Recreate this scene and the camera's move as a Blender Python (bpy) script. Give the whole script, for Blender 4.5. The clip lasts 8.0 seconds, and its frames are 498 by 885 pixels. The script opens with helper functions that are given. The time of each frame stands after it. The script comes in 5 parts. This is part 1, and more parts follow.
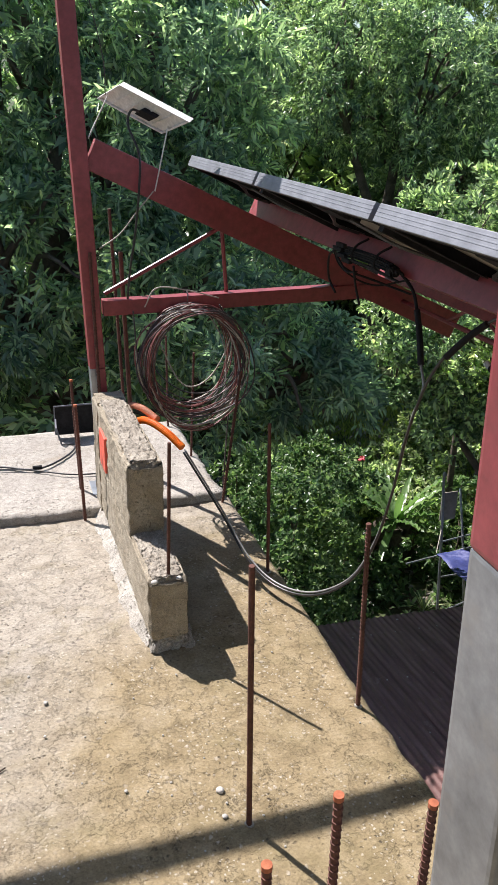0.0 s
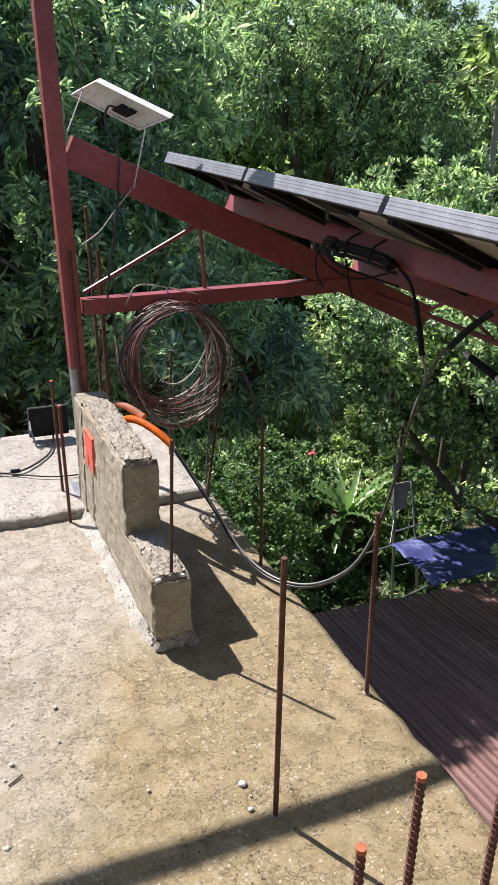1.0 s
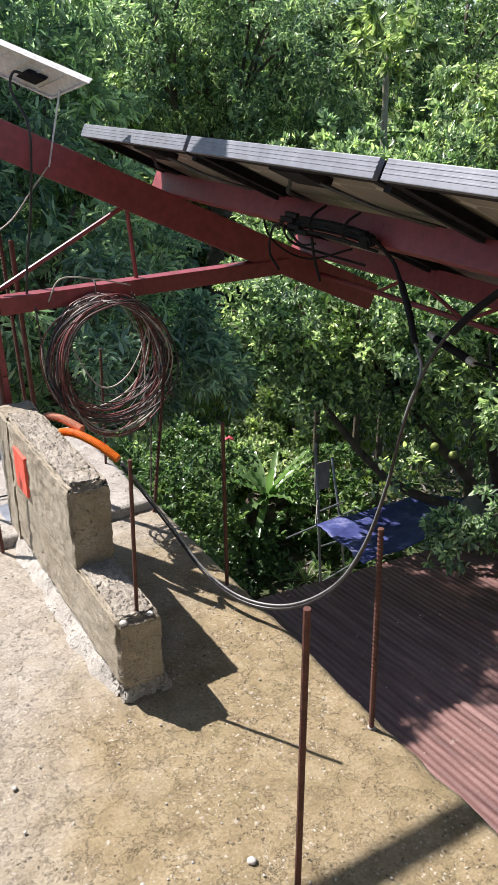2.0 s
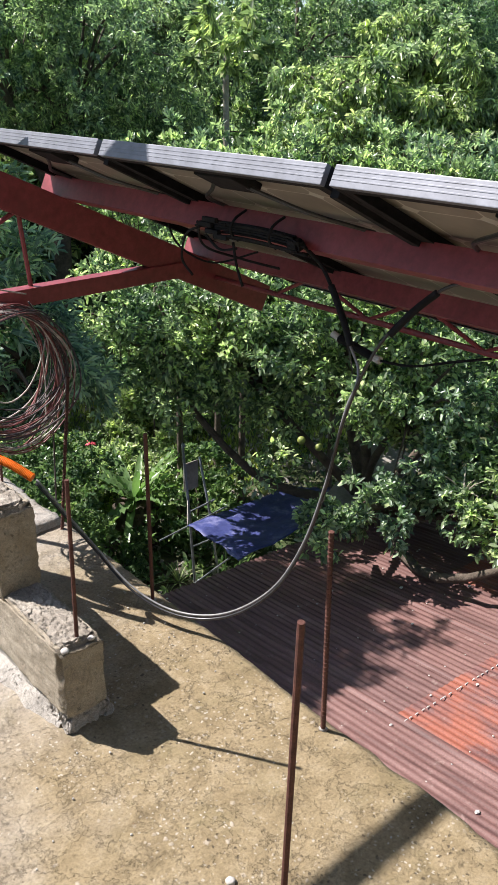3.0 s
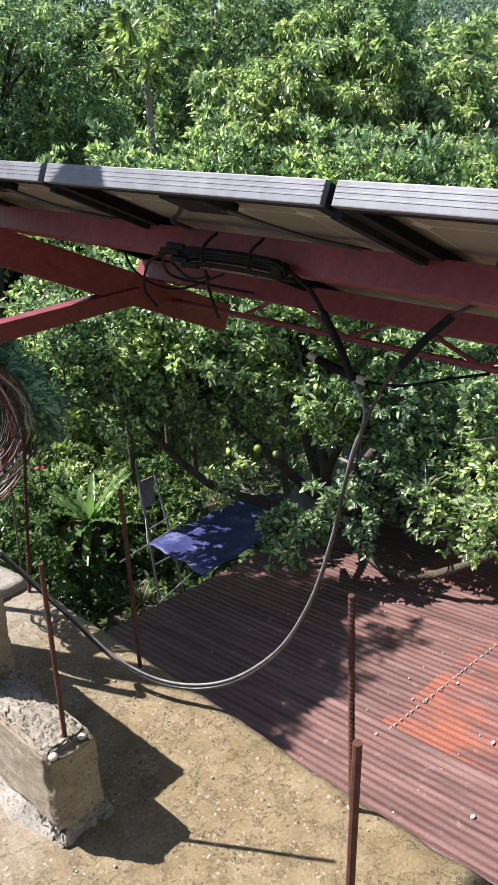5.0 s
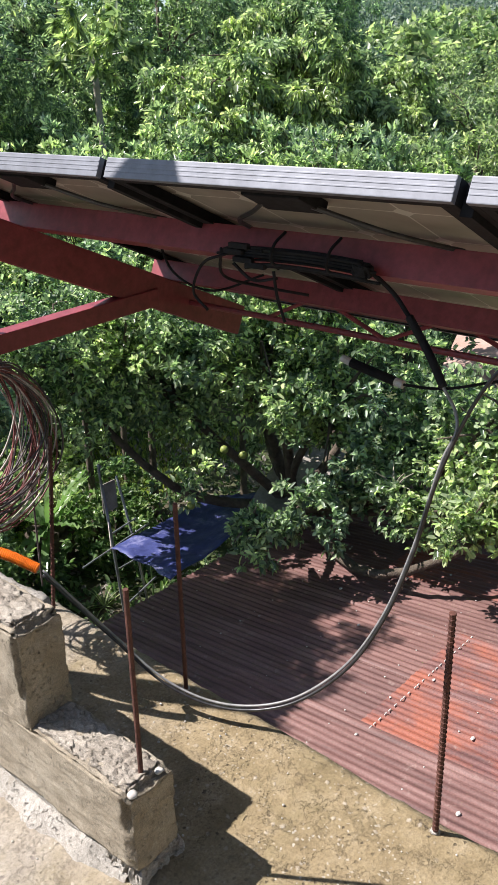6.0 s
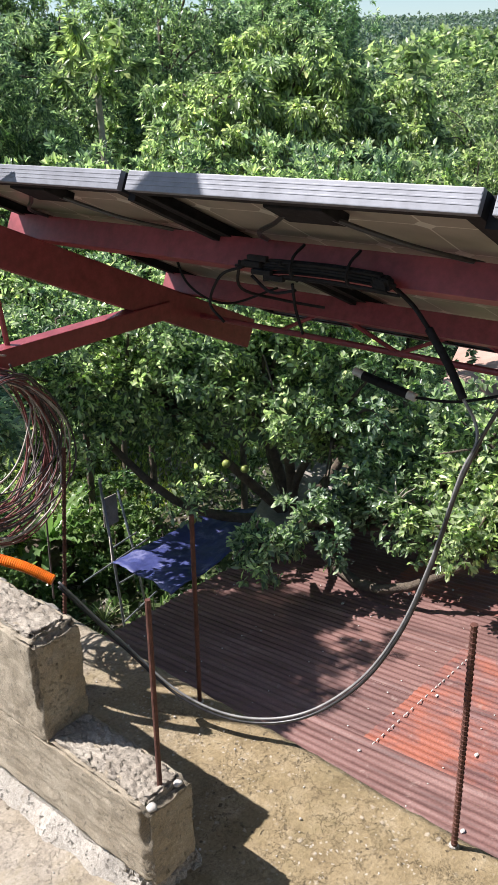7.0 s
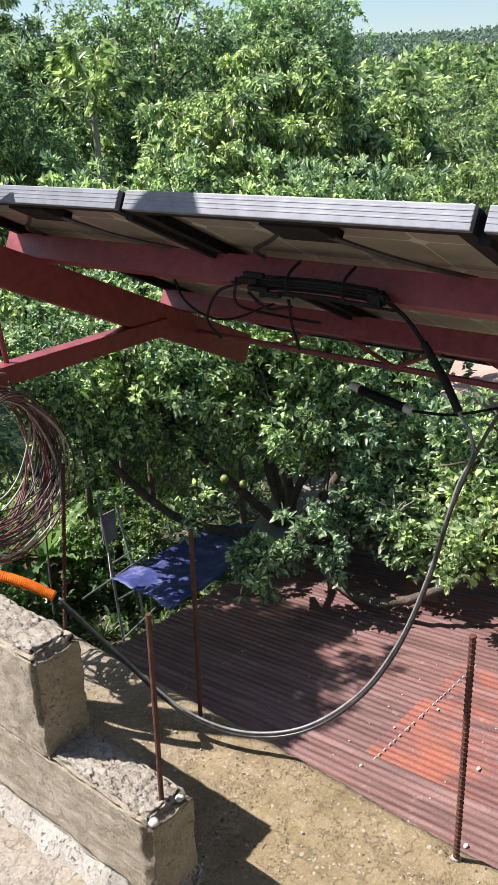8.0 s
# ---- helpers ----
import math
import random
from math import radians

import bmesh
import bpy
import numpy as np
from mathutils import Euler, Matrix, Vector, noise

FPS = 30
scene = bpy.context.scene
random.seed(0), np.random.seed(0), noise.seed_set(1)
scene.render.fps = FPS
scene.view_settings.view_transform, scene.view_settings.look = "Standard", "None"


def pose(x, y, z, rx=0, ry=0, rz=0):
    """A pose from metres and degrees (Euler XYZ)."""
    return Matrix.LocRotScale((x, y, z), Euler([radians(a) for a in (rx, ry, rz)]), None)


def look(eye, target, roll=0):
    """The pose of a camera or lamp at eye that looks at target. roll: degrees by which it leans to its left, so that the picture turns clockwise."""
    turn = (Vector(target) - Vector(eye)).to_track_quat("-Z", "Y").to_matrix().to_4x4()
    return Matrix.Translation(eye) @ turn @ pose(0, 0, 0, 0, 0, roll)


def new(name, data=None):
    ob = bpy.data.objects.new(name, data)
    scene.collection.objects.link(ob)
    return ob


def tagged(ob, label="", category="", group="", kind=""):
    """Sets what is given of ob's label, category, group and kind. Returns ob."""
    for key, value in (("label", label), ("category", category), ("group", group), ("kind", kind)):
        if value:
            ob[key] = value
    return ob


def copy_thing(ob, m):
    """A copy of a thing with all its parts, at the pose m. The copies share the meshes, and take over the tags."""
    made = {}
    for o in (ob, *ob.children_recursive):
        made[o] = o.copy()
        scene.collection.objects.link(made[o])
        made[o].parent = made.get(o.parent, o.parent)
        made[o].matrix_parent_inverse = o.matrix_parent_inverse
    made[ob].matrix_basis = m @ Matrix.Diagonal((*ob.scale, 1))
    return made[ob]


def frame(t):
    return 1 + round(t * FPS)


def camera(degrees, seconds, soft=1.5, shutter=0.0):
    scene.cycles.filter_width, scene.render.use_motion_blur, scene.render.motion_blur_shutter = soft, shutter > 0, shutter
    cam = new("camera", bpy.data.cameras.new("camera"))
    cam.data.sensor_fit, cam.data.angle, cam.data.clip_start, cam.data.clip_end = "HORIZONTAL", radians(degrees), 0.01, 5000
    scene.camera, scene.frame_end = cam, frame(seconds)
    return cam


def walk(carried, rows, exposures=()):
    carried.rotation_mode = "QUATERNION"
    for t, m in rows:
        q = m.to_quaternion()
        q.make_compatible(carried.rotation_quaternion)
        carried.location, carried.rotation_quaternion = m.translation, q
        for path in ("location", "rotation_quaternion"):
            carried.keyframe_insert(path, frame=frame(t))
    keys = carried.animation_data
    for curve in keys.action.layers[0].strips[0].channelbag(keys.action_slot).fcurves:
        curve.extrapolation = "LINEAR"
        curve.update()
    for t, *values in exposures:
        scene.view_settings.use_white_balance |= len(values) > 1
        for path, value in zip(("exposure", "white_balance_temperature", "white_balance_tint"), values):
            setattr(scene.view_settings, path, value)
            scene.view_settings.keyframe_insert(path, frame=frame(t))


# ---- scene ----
cam = camera(33.5, 8.0, soft=0.8)
PATH = [
    (0, (0.113, -0.025, 1.359), (0.712, 1.726, 0.598), 1.5),
    (0.5, (0.001, -0.031, 1.358), (0.69, 1.688, 0.603), 2.0),
    (1, (-0.028, 0.018, 1.352), (0.701, 1.717, 0.589), 1.3),
    (1.2, (-0.016, 0.072, 1.342), (0.727, 1.763, 0.576), 0.8),
    (2.3, (-0.064, 0.404, 1.297), (0.953, 1.924, 0.488), 0.2),
    (2.5, (-0.11, 0.43, 1.302), (0.973, 1.903, 0.492), 0.5),
    (2.7, (-0.134, 0.451, 1.29), (1.017, 1.874, 0.485), 0.5),
    (3, (-0.158, 0.467, 1.309), (1.049, 1.847, 0.509), 0.8),
    (3.5, (-0.179, 0.491, 1.314), (1.08, 1.826, 0.518), 0.7),
    (4, (-0.188, 0.504, 1.309), (1.078, 1.83, 0.512), -0.2),
    (4.2, (-0.178, 0.522, 1.303), (1.085, 1.853, 0.507), -0.9),
    (5.3, (-0.047, 0.781, 1.316), (1.268, 2.061, 0.521), -2.8),
    (5.5, (-0.075, 0.835, 1.314), (1.265, 2.087, 0.517), -2.3),
    (6, (-0.163, 0.934, 1.308), (1.224, 2.132, 0.506), -1.7),
    (6.5, (-0.171, 0.956, 1.302), (1.225, 2.15, 0.511), -1.5),
    (7, (-0.191, 0.959, 1.304), (1.209, 2.163, 0.535), -1.5),
    (7.5, (-0.202, 0.944, 1.308), (1.204, 2.155, 0.562), -1.7),
    (8, (-0.201, 0.951, 1.309), (1.213, 2.159, 0.573), -2.0),
]
walk(cam, [(t, look(eye, target, roll)) for t, eye, target, roll in PATH])

# ---- world, sun ----
TO_SUN = Vector((-0.259, 0.424, 0.589)).normalized()
world = bpy.data.worlds.new("sky")
scene.world = world
world.use_nodes = True
wn = world.node_tree.nodes
wn.clear()
sky = wn.new("ShaderNodeTexSky")
sky.sky_type = "NISHITA"
sky.sun_disc = False
sky.sun_elevation = math.asin(TO_SUN.z)
sky.sun_rotation = math.atan2(TO_SUN.x, TO_SUN.y)
sky.dust_density = 0.6
bg = wn.new("ShaderNodeBackground")
bg.inputs["Strength"].default_value = 0.08
wo = wn.new("ShaderNodeOutputWorld")
world.node_tree.links.new(sky.outputs[0], bg.inputs[0])
world.node_tree.links.new(bg.outputs[0], wo.inputs[0])
sun_data = bpy.data.lights.new("sun", "SUN")
sun_data.energy = 5.0
sun_data.angle = radians(0.53)
sun_data.color = (1.0, 0.935, 0.925)
sun = new("sun", sun_data)
sun.matrix_world = look(TO_SUN * 30, (0, 0, 0))
scene.view_settings.exposure = 0.95


# ---- materials ----
def nodes_of(name):
    m = bpy.data.materials.new(name)
    m.use_nodes = True
    t = m.node_tree
    return m, t, t.nodes["Principled BSDF"]


def noise_node(t, scale, detail=4.0, rough=0.6, coord=None):
    n = t.nodes.new("ShaderNodeTexNoise")
    n.inputs["Scale"].default_value = scale
    n.inputs["Detail"].default_value = detail
    n.inputs["Roughness"].default_value = rough
    if coord is not None:
        t.links.new(coord, n.inputs["Vector"])
    return n


def world_pos(t):
    return t.nodes.new("ShaderNodeNewGeometry").outputs["Position"]


def local_pos(t):
    return t.nodes.new("ShaderNodeTexCoord").outputs["Object"]


def ramp(t, fac, stops):
    r = t.nodes.new("ShaderNodeValToRGB")
    e = r.color_ramp.elements
    while len(e) < len(stops):
        e.new(0.5)
    for el, (p, c) in zip(e, stops):
        el.position = p
        el.color = (*c, 1) if len(c) == 3 else c
    t.links.new(fac, r.inputs[0])
    return r.outputs["Color"]


def mix(t, fac, a, b, blend="MIX"):
    n = t.nodes.new("ShaderNodeMix")
    n.data_type = "RGBA"
    n.blend_type = blend
    for sock, v in ((n.inputs[0], fac), (n.inputs[6], a), (n.inputs[7], b)):
        if isinstance(v, (int, float)):
            sock.default_value = v
        elif isinstance(v, tuple):
            sock.default_value = (*v, 1)
        else:
            t.links.new(v, sock)
    return n.outputs[2]


def add_bump(t, bsdf, height, strength, distance):
    b = t.nodes.new("ShaderNodeBump")
    b.inputs["Strength"].default_value = strength
    b.inputs["Distance"].default_value = distance
    t.links.new(height, b.inputs["Height"])
    t.links.new(b.outputs[0], bsdf.inputs["Normal"])


def surface(name, c1, c2, scale, rough=0.7, metal=0.0, bump=0.3, bump_scale=60.0, distance=0.004, spots=None, spot_scale=8.0, coat=0.0, spec=0.5, pits=0.0):
    """Two-scale mottled surface; spots is a third colour laid on in patches."""
    m, t, b = nodes_of(name)
    pos = local_pos(t)
    n1 = noise_node(t, scale, 5, 0.65, pos)
    col = ramp(t, n1.outputs["Fac"], [(0.35, c1), (0.65, c2)])
    n2 = noise_node(t, bump_scale, 6, 0.7, pos)
    fine = ramp(t, n2.outputs["Fac"], [(0.3, (0.72, 0.72, 0.72)), (0.7, (1.15, 1.15, 1.15))])
    col = mix(t, 1.0, col, fine, "MULTIPLY")
    if spots:
        n3 = noise_node(t, spot_scale, 6, 0.7, pos)
        f = ramp(t, n3.outputs["Fac"], [(0.55, (0, 0, 0)), (0.66, (1, 1, 1))])
        col = mix(t, f, col, spots)
    height = n2.outputs["Fac"]
    if pits:
        v = t.nodes.new("ShaderNodeTexVoronoi")
        v.inputs["Scale"].default_value = pits
        t.links.new(mix(t, 0.02, pos, n2.outputs["Color"]), v.inputs["Vector"])
        hole = ramp(t, v.outputs["Distance"], [(0.10, (0, 0, 0)), (0.34, (1, 1, 1))])
        where = ramp(t, noise_node(t, pits * 0.22, 3, 0.6, pos).outputs["Fac"], [(0.46, (0, 0, 0)), (0.60, (1, 1, 1))])
        hole = mix(t, where, (1.0, 1.0, 1.0), hole)
        col = mix(t, 0.5, col, hole, "MULTIPLY")
        grit = noise_node(t, pits * 4.0, 4, 0.7, pos)
        col = mix(t, 1.0, col, ramp(t, grit.outputs["Fac"], [(0.32, (0.6, 0.59, 0.57)), (0.66, (1.3, 1.3, 1.3))]), "MULTIPLY")
        height = mix(t, 0.5, mix(t, 0.5, n2.outputs["Color"], grit.outputs["Color"]), hole)
    t.links.new(col, b.inputs["Base Color"])
    b.inputs["Roughness"].default_value = rough
    b.inputs["Metallic"].default_value = metal
    b.inputs["Coat Weight"].default_value = coat
    b.inputs["Specular IOR Level"].default_value = spec
    add_bump(t, b, height, bump, distance)
    return m


def slab_material():
    """Weathered ochre-stained concrete with pale cement patches and pitted grain."""
    m, t, b = nodes_of("stained_concrete")
    pos = local_pos(t)
    big = noise_node(t, 2.2, 6, 0.6, pos)
    mid = noise_node(t, 14, 6, 0.7, pos)
    fine = noise_node(t, 140, 5, 0.75, pos)
    ochre = ramp(t, mid.outputs["Fac"], [(0.28, (0.175, 0.130, 0.066)), (0.50, (0.265, 0.205, 0.113)), (0.75, (0.36, 0.292, 0.182))])
    grey = ramp(t, mid.outputs["Fac"], [(0.3, (0.26, 0.225, 0.175)), (0.7, (0.40, 0.36, 0.295))])
    sep = t.nodes.new("ShaderNodeSeparateXYZ")
    t.links.new(pos, sep.inputs[0])
    # cement washed away from the block wall: pale towards the wall's side
    a = t.nodes.new("ShaderNodeMath")
    a.operation = "MULTIPLY_ADD"
    t.links.new(sep.outputs["X"], a.inputs[0])
    a.inputs[1].default_value = -0.85
    a.inputs[2].default_value = -0.62
    a2 = t.nodes.new("ShaderNodeMath")
    a2.operation = "MULTIPLY_ADD"
    t.links.new(sep.outputs["Y"], a2.inputs[0])
    a2.inputs[1].default_value = 0.62
    t.links.new(a.outputs[0], a2.inputs[2])
    a3 = t.nodes.new("ShaderNodeMath")
    a3.operation = "ADD"
    t.links.new(a2.outputs[0], a3.inputs[0])
    t.links.new(big.outputs["Fac"], a3.inputs[1])
    f = ramp(t, a3.outputs[0], [(0.45, (0, 0, 0)), (0.85, (1, 1, 1))])
    col = mix(t, f, ochre, grey)
    grain = ramp(t, fine.outputs["Fac"], [(0.3, (0.62, 0.61, 0.59)), (0.48, (0.96, 0.96, 0.96)), (0.72, (1.25, 1.25, 1.25))])
    col = mix(t, 1.0, col, grain, "MULTIPLY")
    stain = noise_node(t, 4.5, 6, 0.7, pos)
    col = mix(t, ramp(t, stain.outputs["Fac"], [(0.52, (0, 0, 0)), (0.68, (0.6, 0.6, 0.6))]), col, (0.205, 0.165, 0.08))

    def specks(scale, near, far, picked, where, colour, base, within=None):
        """Stones or holes of one size: some of the cells, in some patches."""
        v = t.nodes.new("ShaderNodeTexVoronoi")
        v.inputs["Scale"].default_value = scale
        t.links.new(mix(t, 0.035, pos, mid.outputs["Color"]), v.inputs["Vector"])
        spot = ramp(t, v.outputs["Distance"], [(near, (1, 1, 1)), (far, (0, 0, 0))])
        chosen = ramp(t, v.outputs["Color"], [(picked, (0, 0, 0)), (picked + 0.04, (1, 1, 1))])
        area = ramp(t, noise_node(t, where, 3, 0.6, pos).outputs["Fac"], [(0.42, (0, 0, 0)), (0.58, (0.85, 0.85, 0.85))])
        f = mix(t, 1.0, mix(t, 1.0, spot, chosen, "MULTIPLY"), area, "MULTIPLY")
        if within is not None:
            f = mix(t, 1.0, f, within, "MULTIPLY")
        return mix(t, f, base, colour), f

    col, stones = specks(52, 0.15, 0.30, 0.66, 3.0, (0.43, 0.375, 0.29), col)
    col, chips = specks(120, 0.22, 0.36, 0.62, 5.0, (0.47, 0.43, 0.35), col)
    col, holes = specks(70, 0.16, 0.26, 0.55, 4.0, (0.085, 0.065, 0.04), col)
    col, gravel = specks(58, 0.20, 0.36, 0.40, 7.0, (0.17, 0.145, 0.12), col, f)
    crack = t.nodes.new("ShaderNodeTexVoronoi")
    crack.feature = "DISTANCE_TO_EDGE"
    crack.inputs["Scale"].default_value = 15
    wob = noise_node(t, 16, 5, 0.75, pos)
    t.links.new(mix(t, 0.16, pos, wob.outputs["Color"]), crack.inputs["Vector"])
    cf = ramp(t, crack.outputs["Distance"], [(0.0, (0.35, 0.33, 0.30)), (0.022, (1, 1, 1))])
    broken = ramp(t, noise_node(t, 6, 4, 0.6, pos).outputs["Fac"], [(0.46, (0, 0, 0)), (0.58, (0.9, 0.9, 0.9))])
    broken = mix(t, f, broken, (0.05, 0.05, 0.05))
    col = mix(t, broken, col, mix(t, 1.0, col, cf, "MULTIPLY"))
    t.links.new(col, b.inputs["Base Color"])
    b.inputs["Roughness"].default_value = 0.9
    h = mix(t, 0.5, fine.outputs["Fac"], mid.outputs["Fac"])
    h = mix(t, 0.35, mix(t, 0.25, h, stones, "ADD"), mix(t, 1.0, holes, gravel, "ADD"), "SUBTRACT")
    add_bump(t, b, mix(t, 0.3, h, cf), 0.9, 0.009)
    return m


def leaf_material(name, dark, light, gloss=0.38, glow=0.45, spec=0.55):
    """Waxy leaf: each leaf has its own tint, and light shines through it."""
    m, t, b = nodes_of(name)
    geo = t.nodes.new("ShaderNodeNewGeometry")
    middle = tuple(0.70 * p + 0.30 * q for p, q in zip(dark, light))
    tint = ramp(t, geo.outputs["Random Per Island"], [(0.0, dark), (0.5, middle), (0.88, light), (1.0, tuple(c * k for c, k in zip(light, (1.2, 1.15, 0.9))))])
    n = noise_node(t, 0.7, 3, 0.6, geo.outputs["Position"])
    patch = ramp(t, n.outputs["Fac"], [(0.35, (0.72, 0.78, 0.86)), (0.65, (1.2, 1.15, 0.95))])
    col = mix(t, 1.0, tint, patch, "MULTIPLY")
    t.links.new(col, b.inputs["Base Color"])
    b.inputs["Roughness"].default_value = gloss
    b.inputs["Specular IOR Level"].default_value = spec
    tr = t.nodes.new("ShaderNodeBsdfTranslucent")
    t.links.new(mix(t, 1.0, col, (1.04, 1.27, 0.80), "MULTIPLY"), tr.inputs["Color"])
    ms = t.nodes.new("ShaderNodeMixShader")
    ms.inputs[0].default_value = glow
    t.links.new(b.outputs[0], ms.inputs[1])
    t.links.new(tr.outputs[0], ms.inputs[2])
    t.links.new(ms.outputs[0], t.nodes["Material Output"].inputs["Surface"])
    return m


def roof_material(name, rust_from, c1, c2, c3):
    """Faded oxide-red painted sheet, scoured to orange rust in streaks along the ribs."""
    m, t, b = nodes_of(name)
    pos = world_pos(t)
    mp = t.nodes.new("ShaderNodeMapping")
    mp.inputs["Scale"].default_value = (7.0, 0.5, 1.0)
    t.links.new(pos, mp.inputs["Vector"])
    n1 = noise_node(t, 1.6, 6, 0.65, mp.outputs[0])
    col = ramp(t, n1.outputs["Fac"], [(0.3, c1), (0.5, c2), (0.7, c3)])
    mp2 = t.nodes.new("ShaderNodeMapping")
    mp2.inputs["Scale"].default_value = (2.2, 0.9, 1.0)
    t.links.new(pos, mp2.inputs["Vector"])
    n2 = noise_node(t, 1.1, 6, 0.7, mp2.outputs[0])
    rust = ramp(t, n2.outputs["Fac"], [(rust_from, (0, 0, 0)), (rust_from + 0.16, (0.68, 0.68, 0.68))])
    col = mix(t, rust, col, (0.33, 0.100, 0.055))
    n3 = noise_node(t, 60, 5, 0.7, pos)
    col = mix(t, 1.0, col, ramp(t, n3.outputs["Fac"], [(0.3, (0.72, 0.72, 0.72)), (0.7, (1.22, 1.22, 1.22))]), "MULTIPLY")
    n4 = noise_node(t, 7.0, 5, 0.75, pos)
    col = mix(t, ramp(t, n4.outputs["Fac"], [(0.60, (0, 0, 0)), (0.70, (0.5, 0.5, 0.5))]), col, (0.30, 0.22, 0.19))
    info = t.nodes.new("ShaderNodeObjectInfo")
    col = mix(t, 0.5, col, ramp(t, info.outputs["Random"], [(0.0, (0.75, 0.75, 0.77)), (1.0, (1.2, 1.15, 1.1))]), "MULTIPLY")
    t.links.new(col, b.inputs["Base Color"])
    b.inputs["Roughness"].default_value = 0.6
    b.inputs["Specular IOR Level"].default_value = 0.3
    add_bump(t, b, n3.outputs["Fac"], 0.2, 0.003)
    return m


def ground_material():
    m, t, b = nodes_of("garden_earth")
    pos = world_pos(t)
    n1 = noise_node(t, 0.5, 6, 0.65, pos)
    n2 = noise_node(t, 9.0, 6, 0.7, pos)
    earth = ramp(t, n2.outputs["Fac"], [(0.3, (0.035, 0.026, 0.018)), (0.7, (0.12, 0.09, 0.06))])
    grass = ramp(t, n2.outputs["Fac"], [(0.3, (0.018, 0.034, 0.010)), (0.7, (0.075, 0.10, 0.028))])
    f = ramp(t, n1.outputs["Fac"], [(0.42, (0, 0, 0)), (0.55, (1, 1, 1))])
    d = t.nodes.new("ShaderNodeVectorMath")
    d.operation = "LENGTH"
    t.links.new(pos, d.inputs[0])
    far = t.nodes.new("ShaderNodeMapRange")
    far.inputs[1].default_value, far.inputs[2].default_value = 12.0, 30.0
    t.links.new(d.outputs["Value"], far.inputs[0])
    f = mix(t, far.outputs[0], f, (1.0, 1.0, 1.0))
    col = mix(t, f, earth, grass)
    n3 = noise_node(t, 0.06, 8, 0.75, pos)
    wood = ramp(t, n3.outputs["Fac"], [(0.35, (0.012, 0.03, 0.012)), (0.55, (0.035, 0.07, 0.022)), (0.7, (0.08, 0.13, 0.04))])
    far2 = t.nodes.new("ShaderNodeMapRange")
    far2.inputs[1].default_value, far2.inputs[2].default_value = 150.0, 260.0
    t.links.new(d.outputs["Value"], far2.inputs[0])
    col = mix(t, far2.outputs[0], col, wood)
    t.links.new(col, b.inputs["Base Color"])
    b.inputs["Roughness"].default_value = 0.95
    add_bump(t, b, n2.outputs["Fac"], 0.6, 0.03)
    return m


def cell_back_material():
    """White-brown panel back sheet in which the dark cells show through as clipped squares."""
    m, t, b = nodes_of("panel_back")
    uv = local_pos(t)
    sep = t.nodes.new("ShaderNodeSeparateXYZ")
    t.links.new(uv, sep.inputs[0])

    def math_node(op, a, bb, c=None):
        n = t.nodes.new("ShaderNodeMath")
        n.operation = op
        for i, v in enumerate((a, bb, c)):
            if v is None:
                continue
            if isinstance(v, (int, float)):
                n.inputs[i].default_value = v
            else:
                t.links.new(v, n.inputs[i])
        return n.outputs[0]

    PITCH = 0.159
    ax = math_node("ABSOLUTE", math_node("SUBTRACT", math_node("FRACT", math_node("DIVIDE", sep.outputs["X"], PITCH), 0), 0.5), 0)
    ay = math_node("ABSOLUTE", math_node("SUBTRACT", math_node("FRACT", math_node("DIVIDE", sep.outputs["Y"], PITCH), 0), 0.5), 0)
    edge = math_node("MAXIMUM", ax, ay)
    diag = math_node("ADD", ax, ay)
    line = math_node("GREATER_THAN", edge, 0.487)
    corner = math_node("GREATER_THAN", diag, 0.87)
    white = math_node("MAXIMUM", line, corner)
    n = noise_node(t, 12, 5, 0.6, uv)
    cell = ramp(t, n.outputs["Fac"], [(0.3, (0.26, 0.238, 0.195)), (0.7, (0.37, 0.34, 0.285))])
    col = mix(t, white, cell, (0.62, 0.60, 0.54))
    t.links.new(col, b.inputs["Base Color"])
    b.inputs["Roughness"].default_value = 0.35
    return m


SLAB = slab_material()
TOPPING = surface("pale_concrete", (0.36, 0.33, 0.285), (0.49, 0.455, 0.40), 7, 0.92, bump=1.0, bump_scale=70, distance=0.016, spots=(0.33, 0.29, 0.235), spot_scale=9, pits=110.0)
BLOCK = surface("block_concrete", (0.30, 0.255, 0.185), (0.42, 0.37, 0.285), 10, 0.95, bump=1.0, bump_scale=240, distance=0.007, spots=(0.28, 0.235, 0.165), spot_scale=4, pits=150.0)
MORTAR = surface("rough_mortar", (0.36, 0.335, 0.29), (0.51, 0.48, 0.425), 12, 0.95, bump=1.0, bump_scale=150, distance=0.012, spots=(0.33, 0.30, 0.25), spot_scale=30, pits=110.0)
CAP = surface("clotted_mortar", (0.30, 0.265, 0.215), (0.43, 0.39, 0.325), 14, 0.95, bump=1.0, bump_scale=170, distance=0.010, spots=(0.27, 0.235, 0.185), spot_scale=22, pits=130.0)
RED_PAINT = surface("red_oxide_paint", (0.225, 0.040, 0.048), (0.28, 0.057, 0.066), 5, 0.42, bump=0.12, bump_scale=40, distance=0.002, spots=(0.19, 0.040, 0.045), spot_scale=7)
GALV = surface("bare_galvanised_steel", (0.24, 0.26, 0.285), (0.37, 0.39, 0.42), 6, 0.42, metal=0.6, bump=0.1, bump_scale=30, distance=0.002, spots=(0.30, 0.30, 0.30), spot_scale=5)
